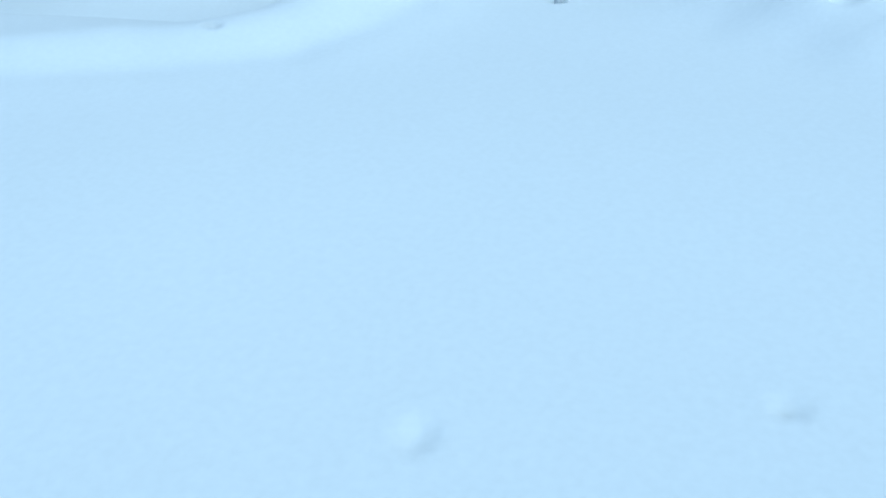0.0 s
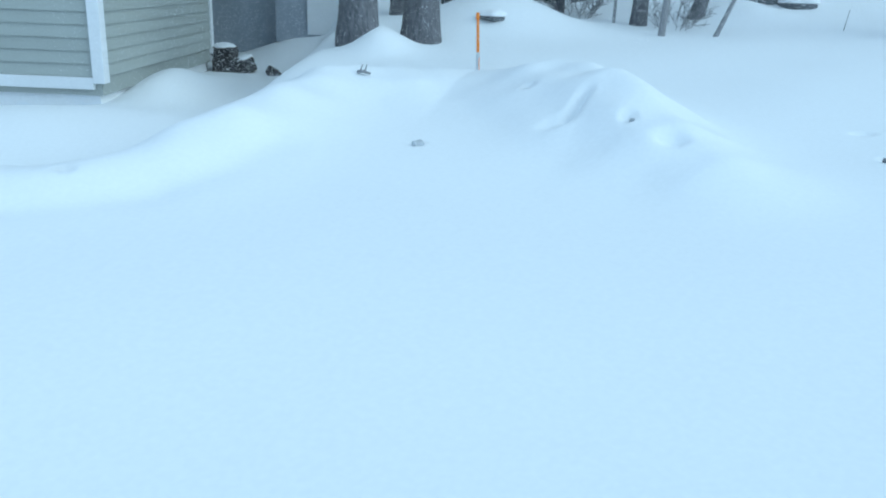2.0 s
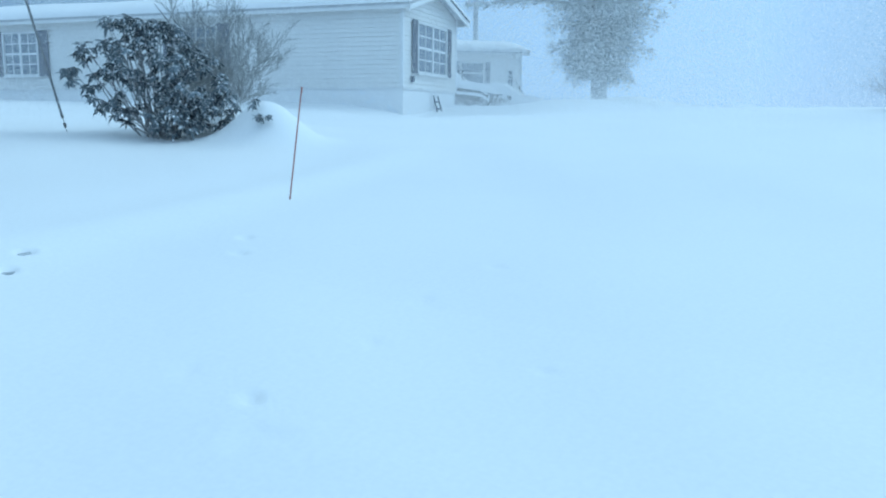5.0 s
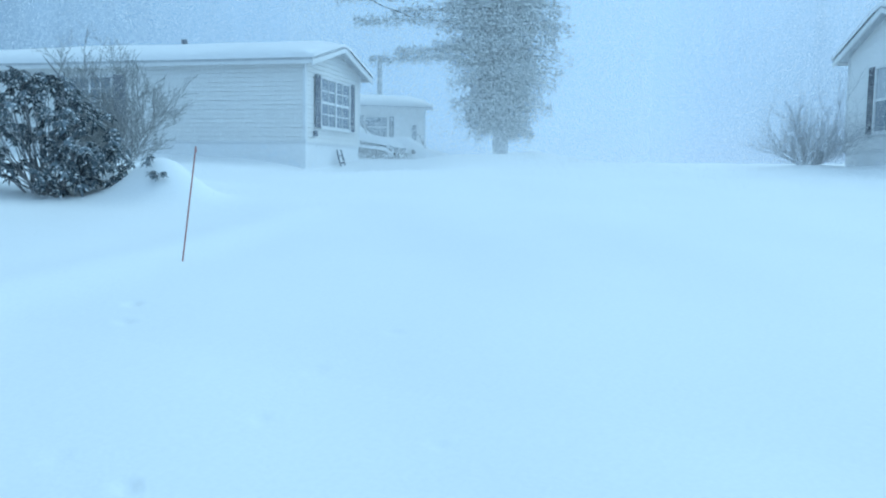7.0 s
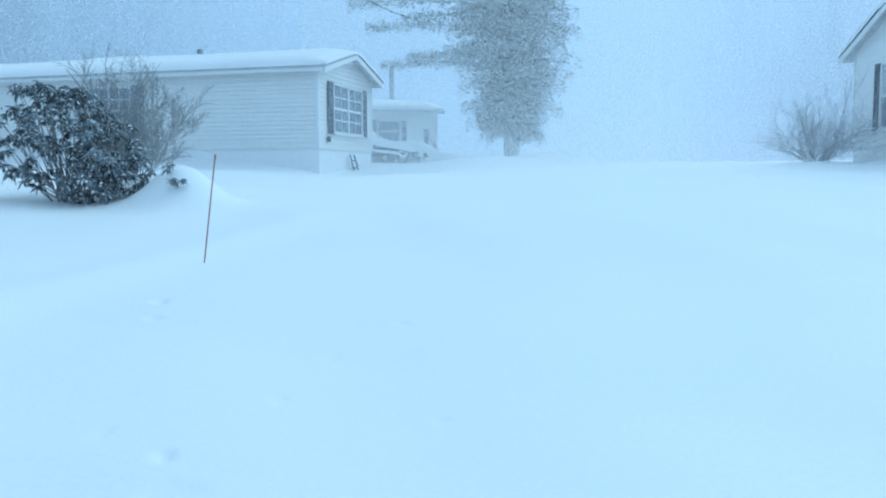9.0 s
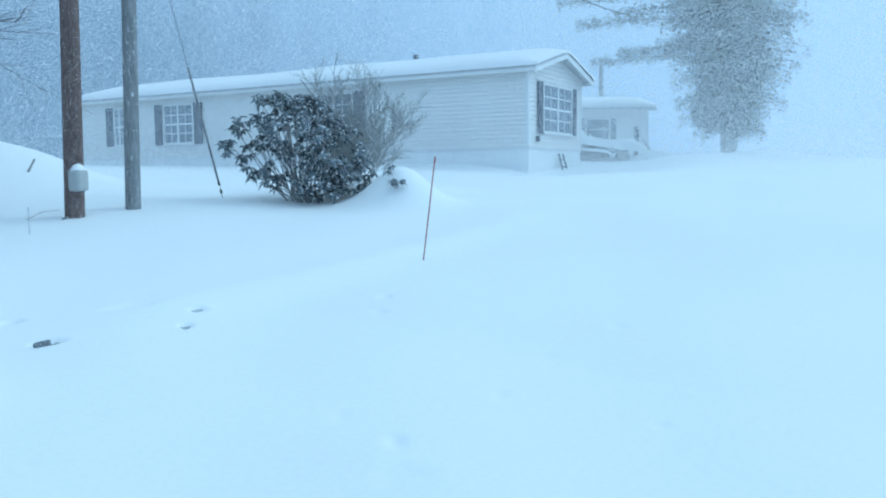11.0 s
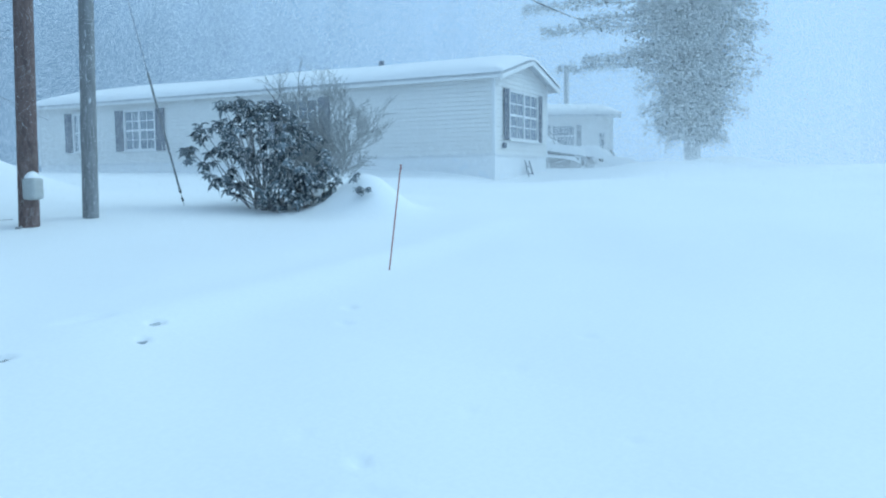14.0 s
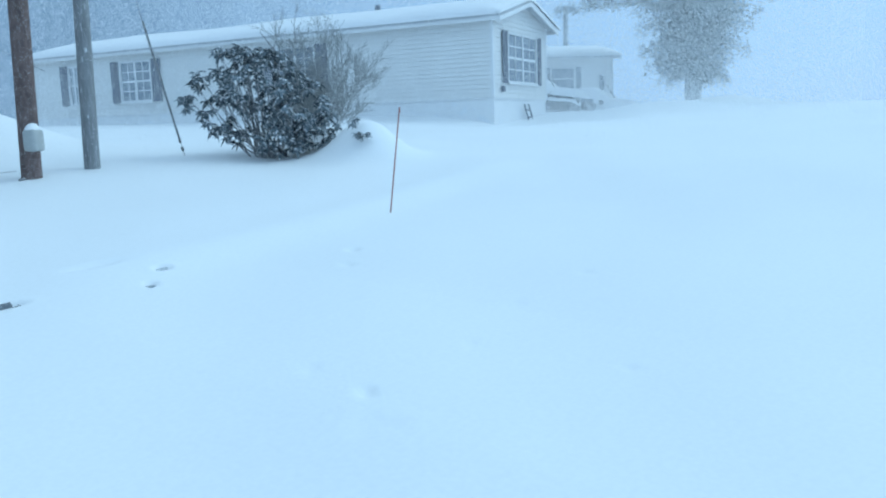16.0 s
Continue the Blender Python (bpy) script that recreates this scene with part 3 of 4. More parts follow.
# ---- wood lying in the snow ----
def chunk(name, m, sx, sy, sz, mat, label, category, seed, cap=True):
    root = empty(name, m, label, category, "firewood by the house" if category == "firewood" else "clods in the snow")
    rng = random.Random(seed)
    bm = box(-sx / 2, -sy / 2, 0, sx / 2, sy / 2, sz)
    bmesh.ops.subdivide_edges(bm, edges=bm.edges, cuts=2, use_grid_fill=True)
    for v in bm.verts:
        v.co += Vector((rng.uniform(-1, 1) * sx, rng.uniform(-1, 1) * sy, rng.uniform(-1, 1) * sz)) * 0.06
    bmesh.ops.bevel(bm, geom=bm.edges[:], offset=0.006, segments=1, affect="EDGES")
    part("body", bm, mat, root)
    if cap:
        bm = bmesh.new()
        bmesh.ops.create_uvsphere(bm, u_segments=16, v_segments=8, radius=1)
        for v in bm.verts:
            v.co = Vector((v.co.x * sx * 0.55, v.co.y * sy * 0.55, sz * 0.96 + max(v.co.z, -0.15) * 0.05))
        part("snow_cap", bm, ROOF_SNOW, root, smooth=True)
    return root


zb = hz(-2.6, 9.75) - 0.03
chunk("firewood_log", pose(-2.73, 9.72, zb, 0, 0, 8), 0.3, 0.33, 0.18, WOODDARK, "dark split log half buried against the house", "firewood", 1, False)
chunk("firewood_log", pose(-2.77, 9.75, zb + 0.18, 0, 0, -5), 0.23, 0.3, 0.12, WOODDARK, "dark split log capped with snow, stacked on another", "firewood", 2)
chunk("firewood_log", pose(-2.49, 9.7, zb + 0.03, 0, -18, 15), 0.21, 0.24, 0.15, WOODDARK, "dark tilted log with snow on top", "firewood", 3)
chunk("firewood_log", pose(-2.2, 9.6, hz(-2.2, 9.6) - 0.02, 10, 30, 30), 0.13, 0.15, 0.1, WOODDARK, "small dark log end poking out of snow", "firewood", 4, False)


def stick(points, r, label, mat=TWIG, name="stick"):
    x, y = points[0][:2]
    root = empty(name, pose(x, y, points[0][2]), label, "stick")
    base = Vector(points[0])
    part("stem", tube(bmesh.new(), [Vector(p) - base for p in points], [r * (1 - 0.4 * i / len(points)) for i in range(len(points))], 7), mat, root, smooth=True)
    return root


zt = hz(-0.66, 5.72)
twig = stick([(-0.69, 5.7, zt + 0.012), (-0.65, 5.69, zt + 0.018), (-0.60, 5.68, zt + 0.005)], 0.012, "short dark broken twig on the snow bank")
for dx in (0.02, 0.05):
    part("side_shoot", tube(bmesh.new(), [(dx, 0, 0.008), (dx + 0.015, 0, 0.05)], [0.007, 0.003], 6), TWIG, twig)
stick([(5.5, 11.39, hz(5.5, 11.39) - 0.05), (5.57, 11.34, 1.4), (5.69, 11.29, 1.66)], 0.018, "dark bent stick poking out of the snow mound")
stick([(5.8, 11.26, hz(5.8, 11.26) - 0.04), (5.88, 11.21, 1.4)], 0.014, "short dark stick poking out of the snow mound")
z0 = hz(4.5, 8.9)
stick([(4.45, 9.0, z0), (4.62, 8.95, z0 + 0.09), (4.78, 8.9, z0 + 0.1)], 0.003, "thin pale weed stem bent over the snow")
stick([(4.1, 9.3, hz(4.1, 9.3)), (4.13, 9.3, hz(4.1, 9.3) + 0.22)], 0.004, "thin upright weed stem in the snow")
stick([(4.71, 8.72, hz(4.7, 8.72) + 0.01), (4.78, 8.72, hz(4.7, 8.72) + 0.02)], 0.014, "dark stub beside the pole foot")


# Dark lumps put into the snow holes to imitate their shade.
HOLE_SHADE = material("hole_shade_grey", (0.2, 0.22, 0.24), 0.8, 0.3, 20, 0.4, 60, snow=0.35, snow_scale=50)
# Grey of the ice pieces, and of the shade lump in one dent.
ICE_AND_SHADE = material("grey_ice_and_shade", (0.55, 0.58, 0.61), 0.5, 0.2, 20, 0.3, 60, snow=0.3, snow_scale=40)
for cx, cy, sx, sy, sz, turn, mat, lab in (
        (2.395, 4.49, 0.085, 0.03, 0.045, -8, HOLE_SHADE, "dark lump standing in for shade in a snow hole"), (2.47, 4.505, 0.07, 0.03, 0.05, 28, HOLE_SHADE, "dark lump standing in for shade in a snow hole"), (2.49, 5.09, 0.09, 0.02, 0.03, 0, STONE, "dark twiggy speck in the snow"),
        (3.16, 4.3, 0.085, 0.022, 0.03, -38, ICE_AND_SHADE, "small grey ice shard in the snow"), (3.41, 4.53, 0.08, 0.03, 0.045, 0, ICE_AND_SHADE, "grey lump standing in for shade in a snow dent"),
        (-0.2, 4.57, 0.06, 0.045, 0.07, 30, ICE_AND_SHADE, "grey wedge of ice on the snow bank"),
        (0.96, 4.48, 0.025, 0.025, 0.025, 0, ICE_AND_SHADE, "small grey clod in the bank"), (0.45, 5.24, 0.025, 0.025, 0.03, 0, STONE, "dark speck in the bank"), (-1.75, 3.59, 0.035, 0.02, 0.03, 0, STONE, "dark speck on the snow")):
    chunk("clod", pose(cx, cy, hz(cx, cy) - sz * 0.25, 8, -6, turn), sx, sy, sz, mat, lab, "clod", int(1000 * cx), False)


def boulder(x, y, r, squash, sink, label, seed):
    root = empty("boulder", pose(x, y, hz(x, y) - sink), label, "boulder", "boulders by the wood")
    rng = random.Random(seed)
    for nm, mat, grow, lift in (("stone", STONE, 1.0, 0), ("snow_cap", ROOF_SNOW, 1.08, 0.14)):
        bm = bmesh.new()
        bmesh.ops.create_icosphere(bm, subdivisions=4, radius=1)
        for v in bm.verts:
            n = noise.noise(v.co * 1.3 + Vector((seed, 0, 0))) * 0.3
            p = v.co * (1 + n)
            if nm == "snow_cap":
                p.z = p.z if p.z > -0.2 else p.z * 0.1 - 0.18
            v.co = Vector((p.x * r * grow, p.y * r * grow, p.z * r * squash + r * squash * 0.5 + lift * r))
        part(nm, bm, mat, root, smooth=True)
    return root


boulder(4.15, 11.0, 0.27, 0.8, 0.1, "grey boulder under a cap of snow", 3)
boulder(3.75, 11.1, 0.3, 0.5, 0.05, "low grey boulder buried in snow", 7)
boulder(0.3, 8.75, 0.13, 0.45, 0.02, "dark stone showing through a snow mound", 11)
boulder(4.9, 12.0, 0.25, 0.6, 0.0, "snow-covered boulder at the wood's edge", 13)


# ---- trees ----
def limbs(bm, rng, start, way, length, r, depth, droop=0.0, sides=6):
    """A limb with its forks."""
    pts, p, d = [Vector(start)], Vector(start), Vector(way).normalized()
    n = 5
    for k in range(n):
        d = (d + Vector((rng.uniform(-1, 1), rng.uniform(-1, 1), rng.uniform(-1, 1) - droop)) * 0.16).normalized()
        p = p + d * length / n
        pts.append(p.copy())
    tube(bm, pts, [max(0.0025, r * (1 - 0.8 * k / n)) for k in range(n + 1)], sides)
    if depth:
        for k in range(1, n + 1):
            for _ in range(rng.choice((1, 1, 2))):
                w = (d + Vector((rng.uniform(-1, 1), rng.uniform(-1, 1), rng.uniform(-0.4, 0.8)))).normalized()
                limbs(bm, rng, pts[k], w, length * rng.uniform(0.35, 0.6), r * 0.45, depth - 1, droop, 3 if depth < 3 else 4)


def bare_shrub(x, y, h, wide, n, seed, mat, label, depth=2, up=1.0, r=0.011, sink=0.05):
    rng = random.Random(seed)
    root = empty("bare_shrub", pose(x, y, hz(x, y) - sink), label, "shrub")
    for k in range(n):
        bm = bmesh.new()
        a = rng.uniform(0, 6.283)
        L = rng.uniform(0.55, 1.0)
        limbs(bm, rng, (0.12 * math.cos(a), 0.12 * math.sin(a), 0), (math.cos(a) * wide, math.sin(a) * wide, up * rng.uniform(0.6, 1.2)), h * L, r, depth, -0.05, 5)
        part("stem", bm, mat, root)
    return root


def bare_tree(x, y, h, r, mat, label, seed, n=7, lean=(0, 0), low=0.35, reach=0.3, ways=None, depth=2, name="bare_tree", category="tree"):
    rng = random.Random(seed)
    root = empty(name, pose(x, y, hz(x, y)), label, category, "bare trees of the wood")
    hts = [-0.3, 0, 0.15, 0.5, 1.2, 2.5, h * 0.6, h]
    hts = sorted({round(k, 2) for k in hts if k <= h})
    path = [Vector((lean[0] * k + 0.04 * h * 0.1 * noise.noise((k, seed, 0)), lean[1] * k + 0.04 * h * 0.1 * noise.noise((k, seed, 5)), k)) for k in hts]
    rad = [r * (1.25 if k <= 0 else 1.12 if k < 0.2 else 1 - 0.8 * k / h) for k in hts]
    part("trunk", tube(bmesh.new(), path, rad, 18 if r > 0.1 else 10), mat, root, smooth=True)
    for i in range(n):
        bm = bmesh.new()
        k = h * (low + (0.95 - low) * i / n)
        s = Vector((lean[0] * k, lean[1] * k, k))
        a = rng.uniform(0, 6.28) if not ways else rng.choice(ways) + rng.uniform(-0.4, 0.4)
        limbs(bm, rng, s, (math.cos(a), math.sin(a), rng.uniform(0.1, 0.7)), h * reach * rng.uniform(0.6, 1.1), r * 0.35 * (1 - 0.5 * i / n), depth)
        part("limb", bm, mat, root)
    return root


bare_tree(-0.95, 7.72, 11, 0.165, BARK, "thick dark tree trunk with snow blown into its bark", 21, low=0.4)
bare_tree(-0.40, 8.15, 12, 0.165, BARK, "thick dark tree trunk standing in a snow hollow", 22, low=0.4)
bare_tree(-0.72, 9.9, 11, 0.12, BARK, "dark tree trunk behind two larger ones", 23, low=0.4)
bare_tree(1.98, 9.75, 8, 0.085, BARK, "dark young tree with low bare limbs", 24, n=10, low=0.12, reach=0.2)
bare_tree(2.1, 9.05, 5, 0.032, TWIG, "thin dark sapling in the snow", 25, n=6, lean=(0.02, 0), low=0.15, reach=0.2)
bare_tree(2.68, 9.95, 8, 0.075, BARK, "leaning dark tree with bare limbs over the snow", 26, n=14, lean=(0.16, 0.0), low=0.1, reach=0.25, ways=(-0.2, 0.1, 0.3))
bare_tree(2.67, 9.05, 3.5, 0.022, TWIG, "thin slanting sapling in the snow", 27, n=4, lean=(0.42, 0.1), low=0.2, reach=0.2, depth=1)
bare_tree(1.72, 9.85, 3.5, 0.016, TWIG, "thin upright sapling at the wood's edge", 28, n=5, low=0.2, reach=0.2, depth=1)
bare_tree(3.3, 12.6, 9, 0.07, TWIG, "slender bare tree with spreading limbs", 29, n=14, lean=(0.05, 0.0), low=0.18, reach=0.35, ways=(-0.3, 0.0, 0.3, 2.5))
for k, (x, y, r) in enumerate(((-0.2, 11.2, 0.09), (0.2, 11.9, 0.12), (0.6, 12.4, 0.1), (1.5, 11.5, 0.08), (1.0, 12.1, 0.11), (-0.5, 12.6, 0.13), (2.3, 12.2, 0.09))):
    bare_tree(x, y, 9 + k % 3, r, BARK, "dark tree trunk in the snowy wood", 130 + k, n=6, low=0.25, reach=0.22)
bare_shrub(1.35, 10.3, 0.5, 0.8, 10, 85, TWIG, "low dark brush at the wood's edge", r=0.005)
bare_shrub(2.35, 9.6, 0.45, 0.8, 9, 86, TWIG, "low bare brush round young trees", r=0.004)
rng = random.Random(5)
for k in range(34):
    a = radians(rng.uniform(72, 122))
    d = rng.uniform(11.5, 24)
    x, y = d * math.cos(a), d * math.sin(a)
    if x < -2.2 and y < 13 or 4.0 < x and y < 14:
        continue
    # Trunks beyond 15 m take the paler bark that imitates haze.
    bare_tree(x, y, rng.uniform(8, 13), rng.uniform(0.06, 0.17), BARK if d < 15 else HAZED_BARK, "bare tree trunk in the snowy wood", 40 + k, n=6, low=0.3, reach=0.22, depth=1 if d > 16 else 2)


# low evergreen at the edge of the wood
def conifer(x, y, h, spread, seed, mat, bark, label, tiers, per, first=0.12, clump=0.2, skirt=0.0, fill=16, ragged=0.0, boughs=()):
    """A trunk with drooping boughs, each a fan of small needle sprays. boughs: height and length of long boughs on the lee side."""
    rng = random.Random(seed)
    root = empty("conifer", pose(x, y, hz(x, y)), label, "tree")
    part("trunk", tube(bmesh.new(), [(0, 0, -0.3), (0, 0, h * 0.3), (0, 0, h * 0.7), (0, 0, h)], [h * 0.02, h * 0.017, h * 0.01, 0.01], 12), bark, root, smooth=True)
    verts, faces = [], []
    wood = bmesh.new()
    spreads = []
    for t in range(tiers):
        f = first + (1 - first) * t / tiers
        reach = spread * (1 - f) ** 0.55 if f < 0.97 else spread * 0.1
        if skirt:
            reach *= min(1.0, 0.5 + 0.5 * (f - first) / skirt)
        for b in range(per):
            spreads.append((rng.uniform(0, 6.283), reach * rng.uniform(0.45, 1.2), h * f + rng.uniform(-0.2, 0.2), rng.uniform(0.0, 0.25), rng.uniform(0.1, 0.35), 0.28, ragged))
    for z, L in boughs:
        spreads.append((rng.uniform(1.85, 2.1), L, z, 0.16, rng.uniform(0.12, 0.2), 0.2, 0.13))
    for a, L, z, rise, sag, fan, loose in spreads:
        u, w = Vector((math.cos(a), math.sin(a), 0)), Vector((-math.sin(a), math.cos(a), 0))
        line = [u * (L * s) + Vector((0, 0, z + L * (rise * s - sag * s * s))) for s in (0, 0.35, 0.7, 1)]
        tube(wood, line, [0.035, 0.025, 0.015, 0.005], 4)
        for k in range(int(fill * (0.6 + L / spread) * (1 if loose == ragged else 3))):
            s = rng.uniform(0.12, 1.0) ** 0.8
            c = u * (L * s) + Vector((0, 0, z + L * (rise * s - sag * s * s) + loose * rng.gauss(-0.3, 0.8))) + w * rng.uniform(-1, 1) * fan * L * (1 - s * 0.6) * (0.4 + s)
            for _ in range(2):
                e1 = (u * rng.uniform(-0.3, 1) + w * rng.uniform(-1, 1) + Vector((0, 0, rng.uniform(-0.35, 0.15)))).normalized() * clump * rng.uniform(0.6, 1.3)
                e2 = (u * rng.uniform(-1, 1) + w * rng.uniform(-1, 1) + Vector((0, 0, rng.uniform(-0.5, 0.1)))).normalized() * clump * 0.5
                n0 = len(verts)
                verts += [c - e1 * 0.5 - e2 * 0.4, c + e2 * 0.6, c + e1 * 0.7]
                faces.append((n0, n0 + 1, n0 + 2))
    tagged(part("branchwork", wood, bark, root), kind="stuff")
    me = bpy.data.meshes.new("crown")
    me.from_pydata([tuple(v) for v in verts], [], faces)
    me.materials.append(mat)
    crown = new("crown", me)
    crown.parent = root
    tagged(crown, kind="stuff")
    return root


EVERGREEN = material("dusted_evergreen", (0.09, 0.115, 0.11), 0.9, 0.3, 4, 0.2, 40, snow=0.45, snow_scale=20)
conifer(1.15, 10.4, 3.0, 0.5, 61, EVERGREEN, BARK, "dark young evergreen dusted with snow", 14, 8, 0.03, 0.09)
conifer(0.75, 10.9, 3.6, 0.55, 62, EVERGREEN, BARK, "dark young evergreen at the wood's edge", 14, 8, 0.03, 0.09)
conifer(31.9, 10.9, 16, 3.1, 63, HAZED_NEEDLES, HAZED_BARK, "tall snow-laden pine, haze painted into its colour", 64, 12, 0.075, 0.15, 0.25, fill=95, ragged=0.2,
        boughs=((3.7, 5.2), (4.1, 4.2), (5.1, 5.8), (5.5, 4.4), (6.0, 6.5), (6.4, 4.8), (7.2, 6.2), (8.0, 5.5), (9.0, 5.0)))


# ---- shrubs ----
def leaf_cluster_mesh(seed):
    """A rosette of drooping, curled leaves."""
    rng = random.Random(seed)
    verts, faces = [], []
    for k in range(8):
        a = 6.283 * k / 8 + rng.uniform(-0.3, 0.3)
        L, wdt = rng.uniform(0.085, 0.125), rng.uniform(0.014, 0.02)
        u, w = Vector((math.cos(a), math.sin(a), 0)), Vector((-math.sin(a), math.cos(a), 0))
        dr = rng.uniform(0.5, 1.5)
        n0 = len(verts)
        for s, q in ((0.05, 0.25), (0.35, 1.0), (0.7, 0.9), (1.0, 0.1)):
            c = u * L * (s * 0.8) + Vector((0, 0, L * (0.25 * s - dr * s * s * 0.8)))
            verts += [c - w * wdt * q - Vector((0, 0, 0.006 * q)), c + Vector((0, 0, 0.004)), c + w * wdt * q - Vector((0, 0, 0.006 * q))]
        for s in range(3):
            b = n0 + 3 * s
            faces += [(b, b + 1, b + 4, b + 3), (b + 1, b + 2, b + 5, b + 4)]
    me = bpy.data.meshes.new("leaf_cluster")
    me.from_pydata([tuple(v) for v in verts], [], faces)
    me.materials.append(LEAF)
    return me


CLUSTERS = [leaf_cluster_mesh(k) for k in range(5)]


def rhododendron(x, y, label, blobs, seed, stems=True, size=1.0, base=(0, 0)):
    """blobs: centre, radii and number of leaf clusters."""
    rng = random.Random(seed)
    z = hz(x, y)
    root = empty("rhododendron", pose(x, y, z), label, "shrub")
    spots = []
    for (cx, cy, cz), (rx, ry, rz), n in blobs:
        made = 0
        while made < n:
            v = Vector((rng.gauss(0, 1), rng.gauss(0, 1), rng.gauss(0, 1))).normalized() * rng.uniform(0.45, 1.0) ** 0.5
            p = Vector((cx + v.x * rx, cy + v.y * ry, cz + v.z * rz))
            if p.z < hz(x + p.x, y + p.y) - z + 0.02:
                continue
            spots.append(p)
            made += 1
    for p in spots:
        o = new("leaf_whorl", rng.choice(CLUSTERS))
        o.parent = root
        s = size * rng.uniform(0.8, 1.25)
        o.matrix_local = Matrix.Translation(p) @ pose(0, 0, 0, rng.uniform(-35, 35), rng.uniform(-35, 35), rng.uniform(0, 360)) @ Matrix.Diagonal((s, s, s, 1))
        if stems and p.z > 0.7 and rng.random() < 0.3:
            b = Vector((base[0] + rng.uniform(-0.18, 0.18), base[1] + rng.uniform(-0.18, 0.18), -0.1))
            m = b.lerp(p, 0.55) + Vector((rng.uniform(-0.08, 0.08), rng.uniform(-0.08, 0.08), -0.1 * (p - b).length))
            part("stem", tube(bmesh.new(), [b, b.lerp(m, 0.6), m, p], [0.011, 0.009, 0.006, 0.004], 5), TWIG, root)
    return root


# axes of the shrub: across the drive and away from it
AX, AY = Vector((0.634, -0.773, 0)), Vector((0.773, 0.634, 0))


def place(a, b, h):
    v = AX * a + AY * b
    return (v.x, v.y, h)


rhododendron(7.94, 8.36, "large dark rhododendron with drooping leaves, standing in snow", [
    (place(-0.15, 0.0, 1.0), (0.68, 0.6, 0.45), 125), (place(0.3, -0.05, 0.65), (0.5, 0.5, 0.5), 106), (place(-0.75, 0.1, 0.98), (0.25, 0.3, 0.28), 26), (place(-1.1, 0.1, 0.74), (0.16, 0.12, 0.1), 9),
    (place(-0.8, 0.0, 0.45), (0.14, 0.15, 0.2), 11), (place(-0.5, 0.0, 0.38), (0.22, 0.2, 0.2), 16), (place(0.6, -0.1, 0.35), (0.35, 0.35, 0.28), 52), (place(0.2, -0.3, 0.22), (0.45, 0.25, 0.2), 42), (place(-0.25, 0.0, 1.35), (0.5, 0.4, 0.12), 36)], 71, base=(0.0, 0.05), size=1.05)
rhododendron(8.22, 7.03, "two leafy sprigs poking out of a snow mound", [(place(-0.09, -0.12, 0.03), (0.08, 0.08, 0.05), 4), (place(0.04, -0.28, -0.14), (0.1, 0.08, 0.05), 5)], 72, stems=False, size=0.8)


bare_shrub(9.25, 8.6, 1.1, 0.62, 20, 81, TWIG_FINE, "bare twiggy shrub with curled buds beside the rhododendron", r=0.0055, up=1.25, depth=3)
tall = empty("bare_sapling", pose(8.9, 9.1, hz(8.9, 9.1)), "gnarled bare sapling rising above the shrubs", "sapling")
bm = bmesh.new()
tube(bm, [(0, 0, -0.1), (0.03, -0.05, 0.5), (0.1, -0.12, 0.85), (0.05, -0.1, 1.08), (-0.1, 0.05, 1.38), (-0.22, 0.18, 1.62)], [0.03, 0.026, 0.022, 0.014, 0.01, 0.005], 7)
part("trunk", bm, TWIG, tall)
bm = bmesh.new()
tube(bm, [(0.1, -0.12, 0.85), (0.22, -0.28, 0.93), (0.3, -0.38, 1.05), (0.26, -0.34, 1.3), (0.12, -0.2, 1.52)], [0.02, 0.017, 0.014, 0.01, 0.004], 6)
rng = random.Random(9)
for s in ((0.3, -0.38, 1.05), (0.26, -0.34, 1.3), (0.05, -0.1, 1.08), (-0.1, 0.05, 1.38), (0.12, -0.2, 1.5)):
    limbs(bm, rng, s, (rng.uniform(-0.3, 1), rng.uniform(-1, 0.3), 0.9), 0.5, 0.007, 1)
part("limb", bm, TWIG, tall)
bare_shrub(21.75, -0.12, 1.3, 0.95, 38, 83, TWIG_FAR, "wide bare shrub drifted with snow beside a white house", r=0.013, up=0.85)
bare_shrub(22.6, -0.3, 1.7, 0.3, 8, 84, TWIG_FAR, "upright bare shrub at the house corner", r=0.016)


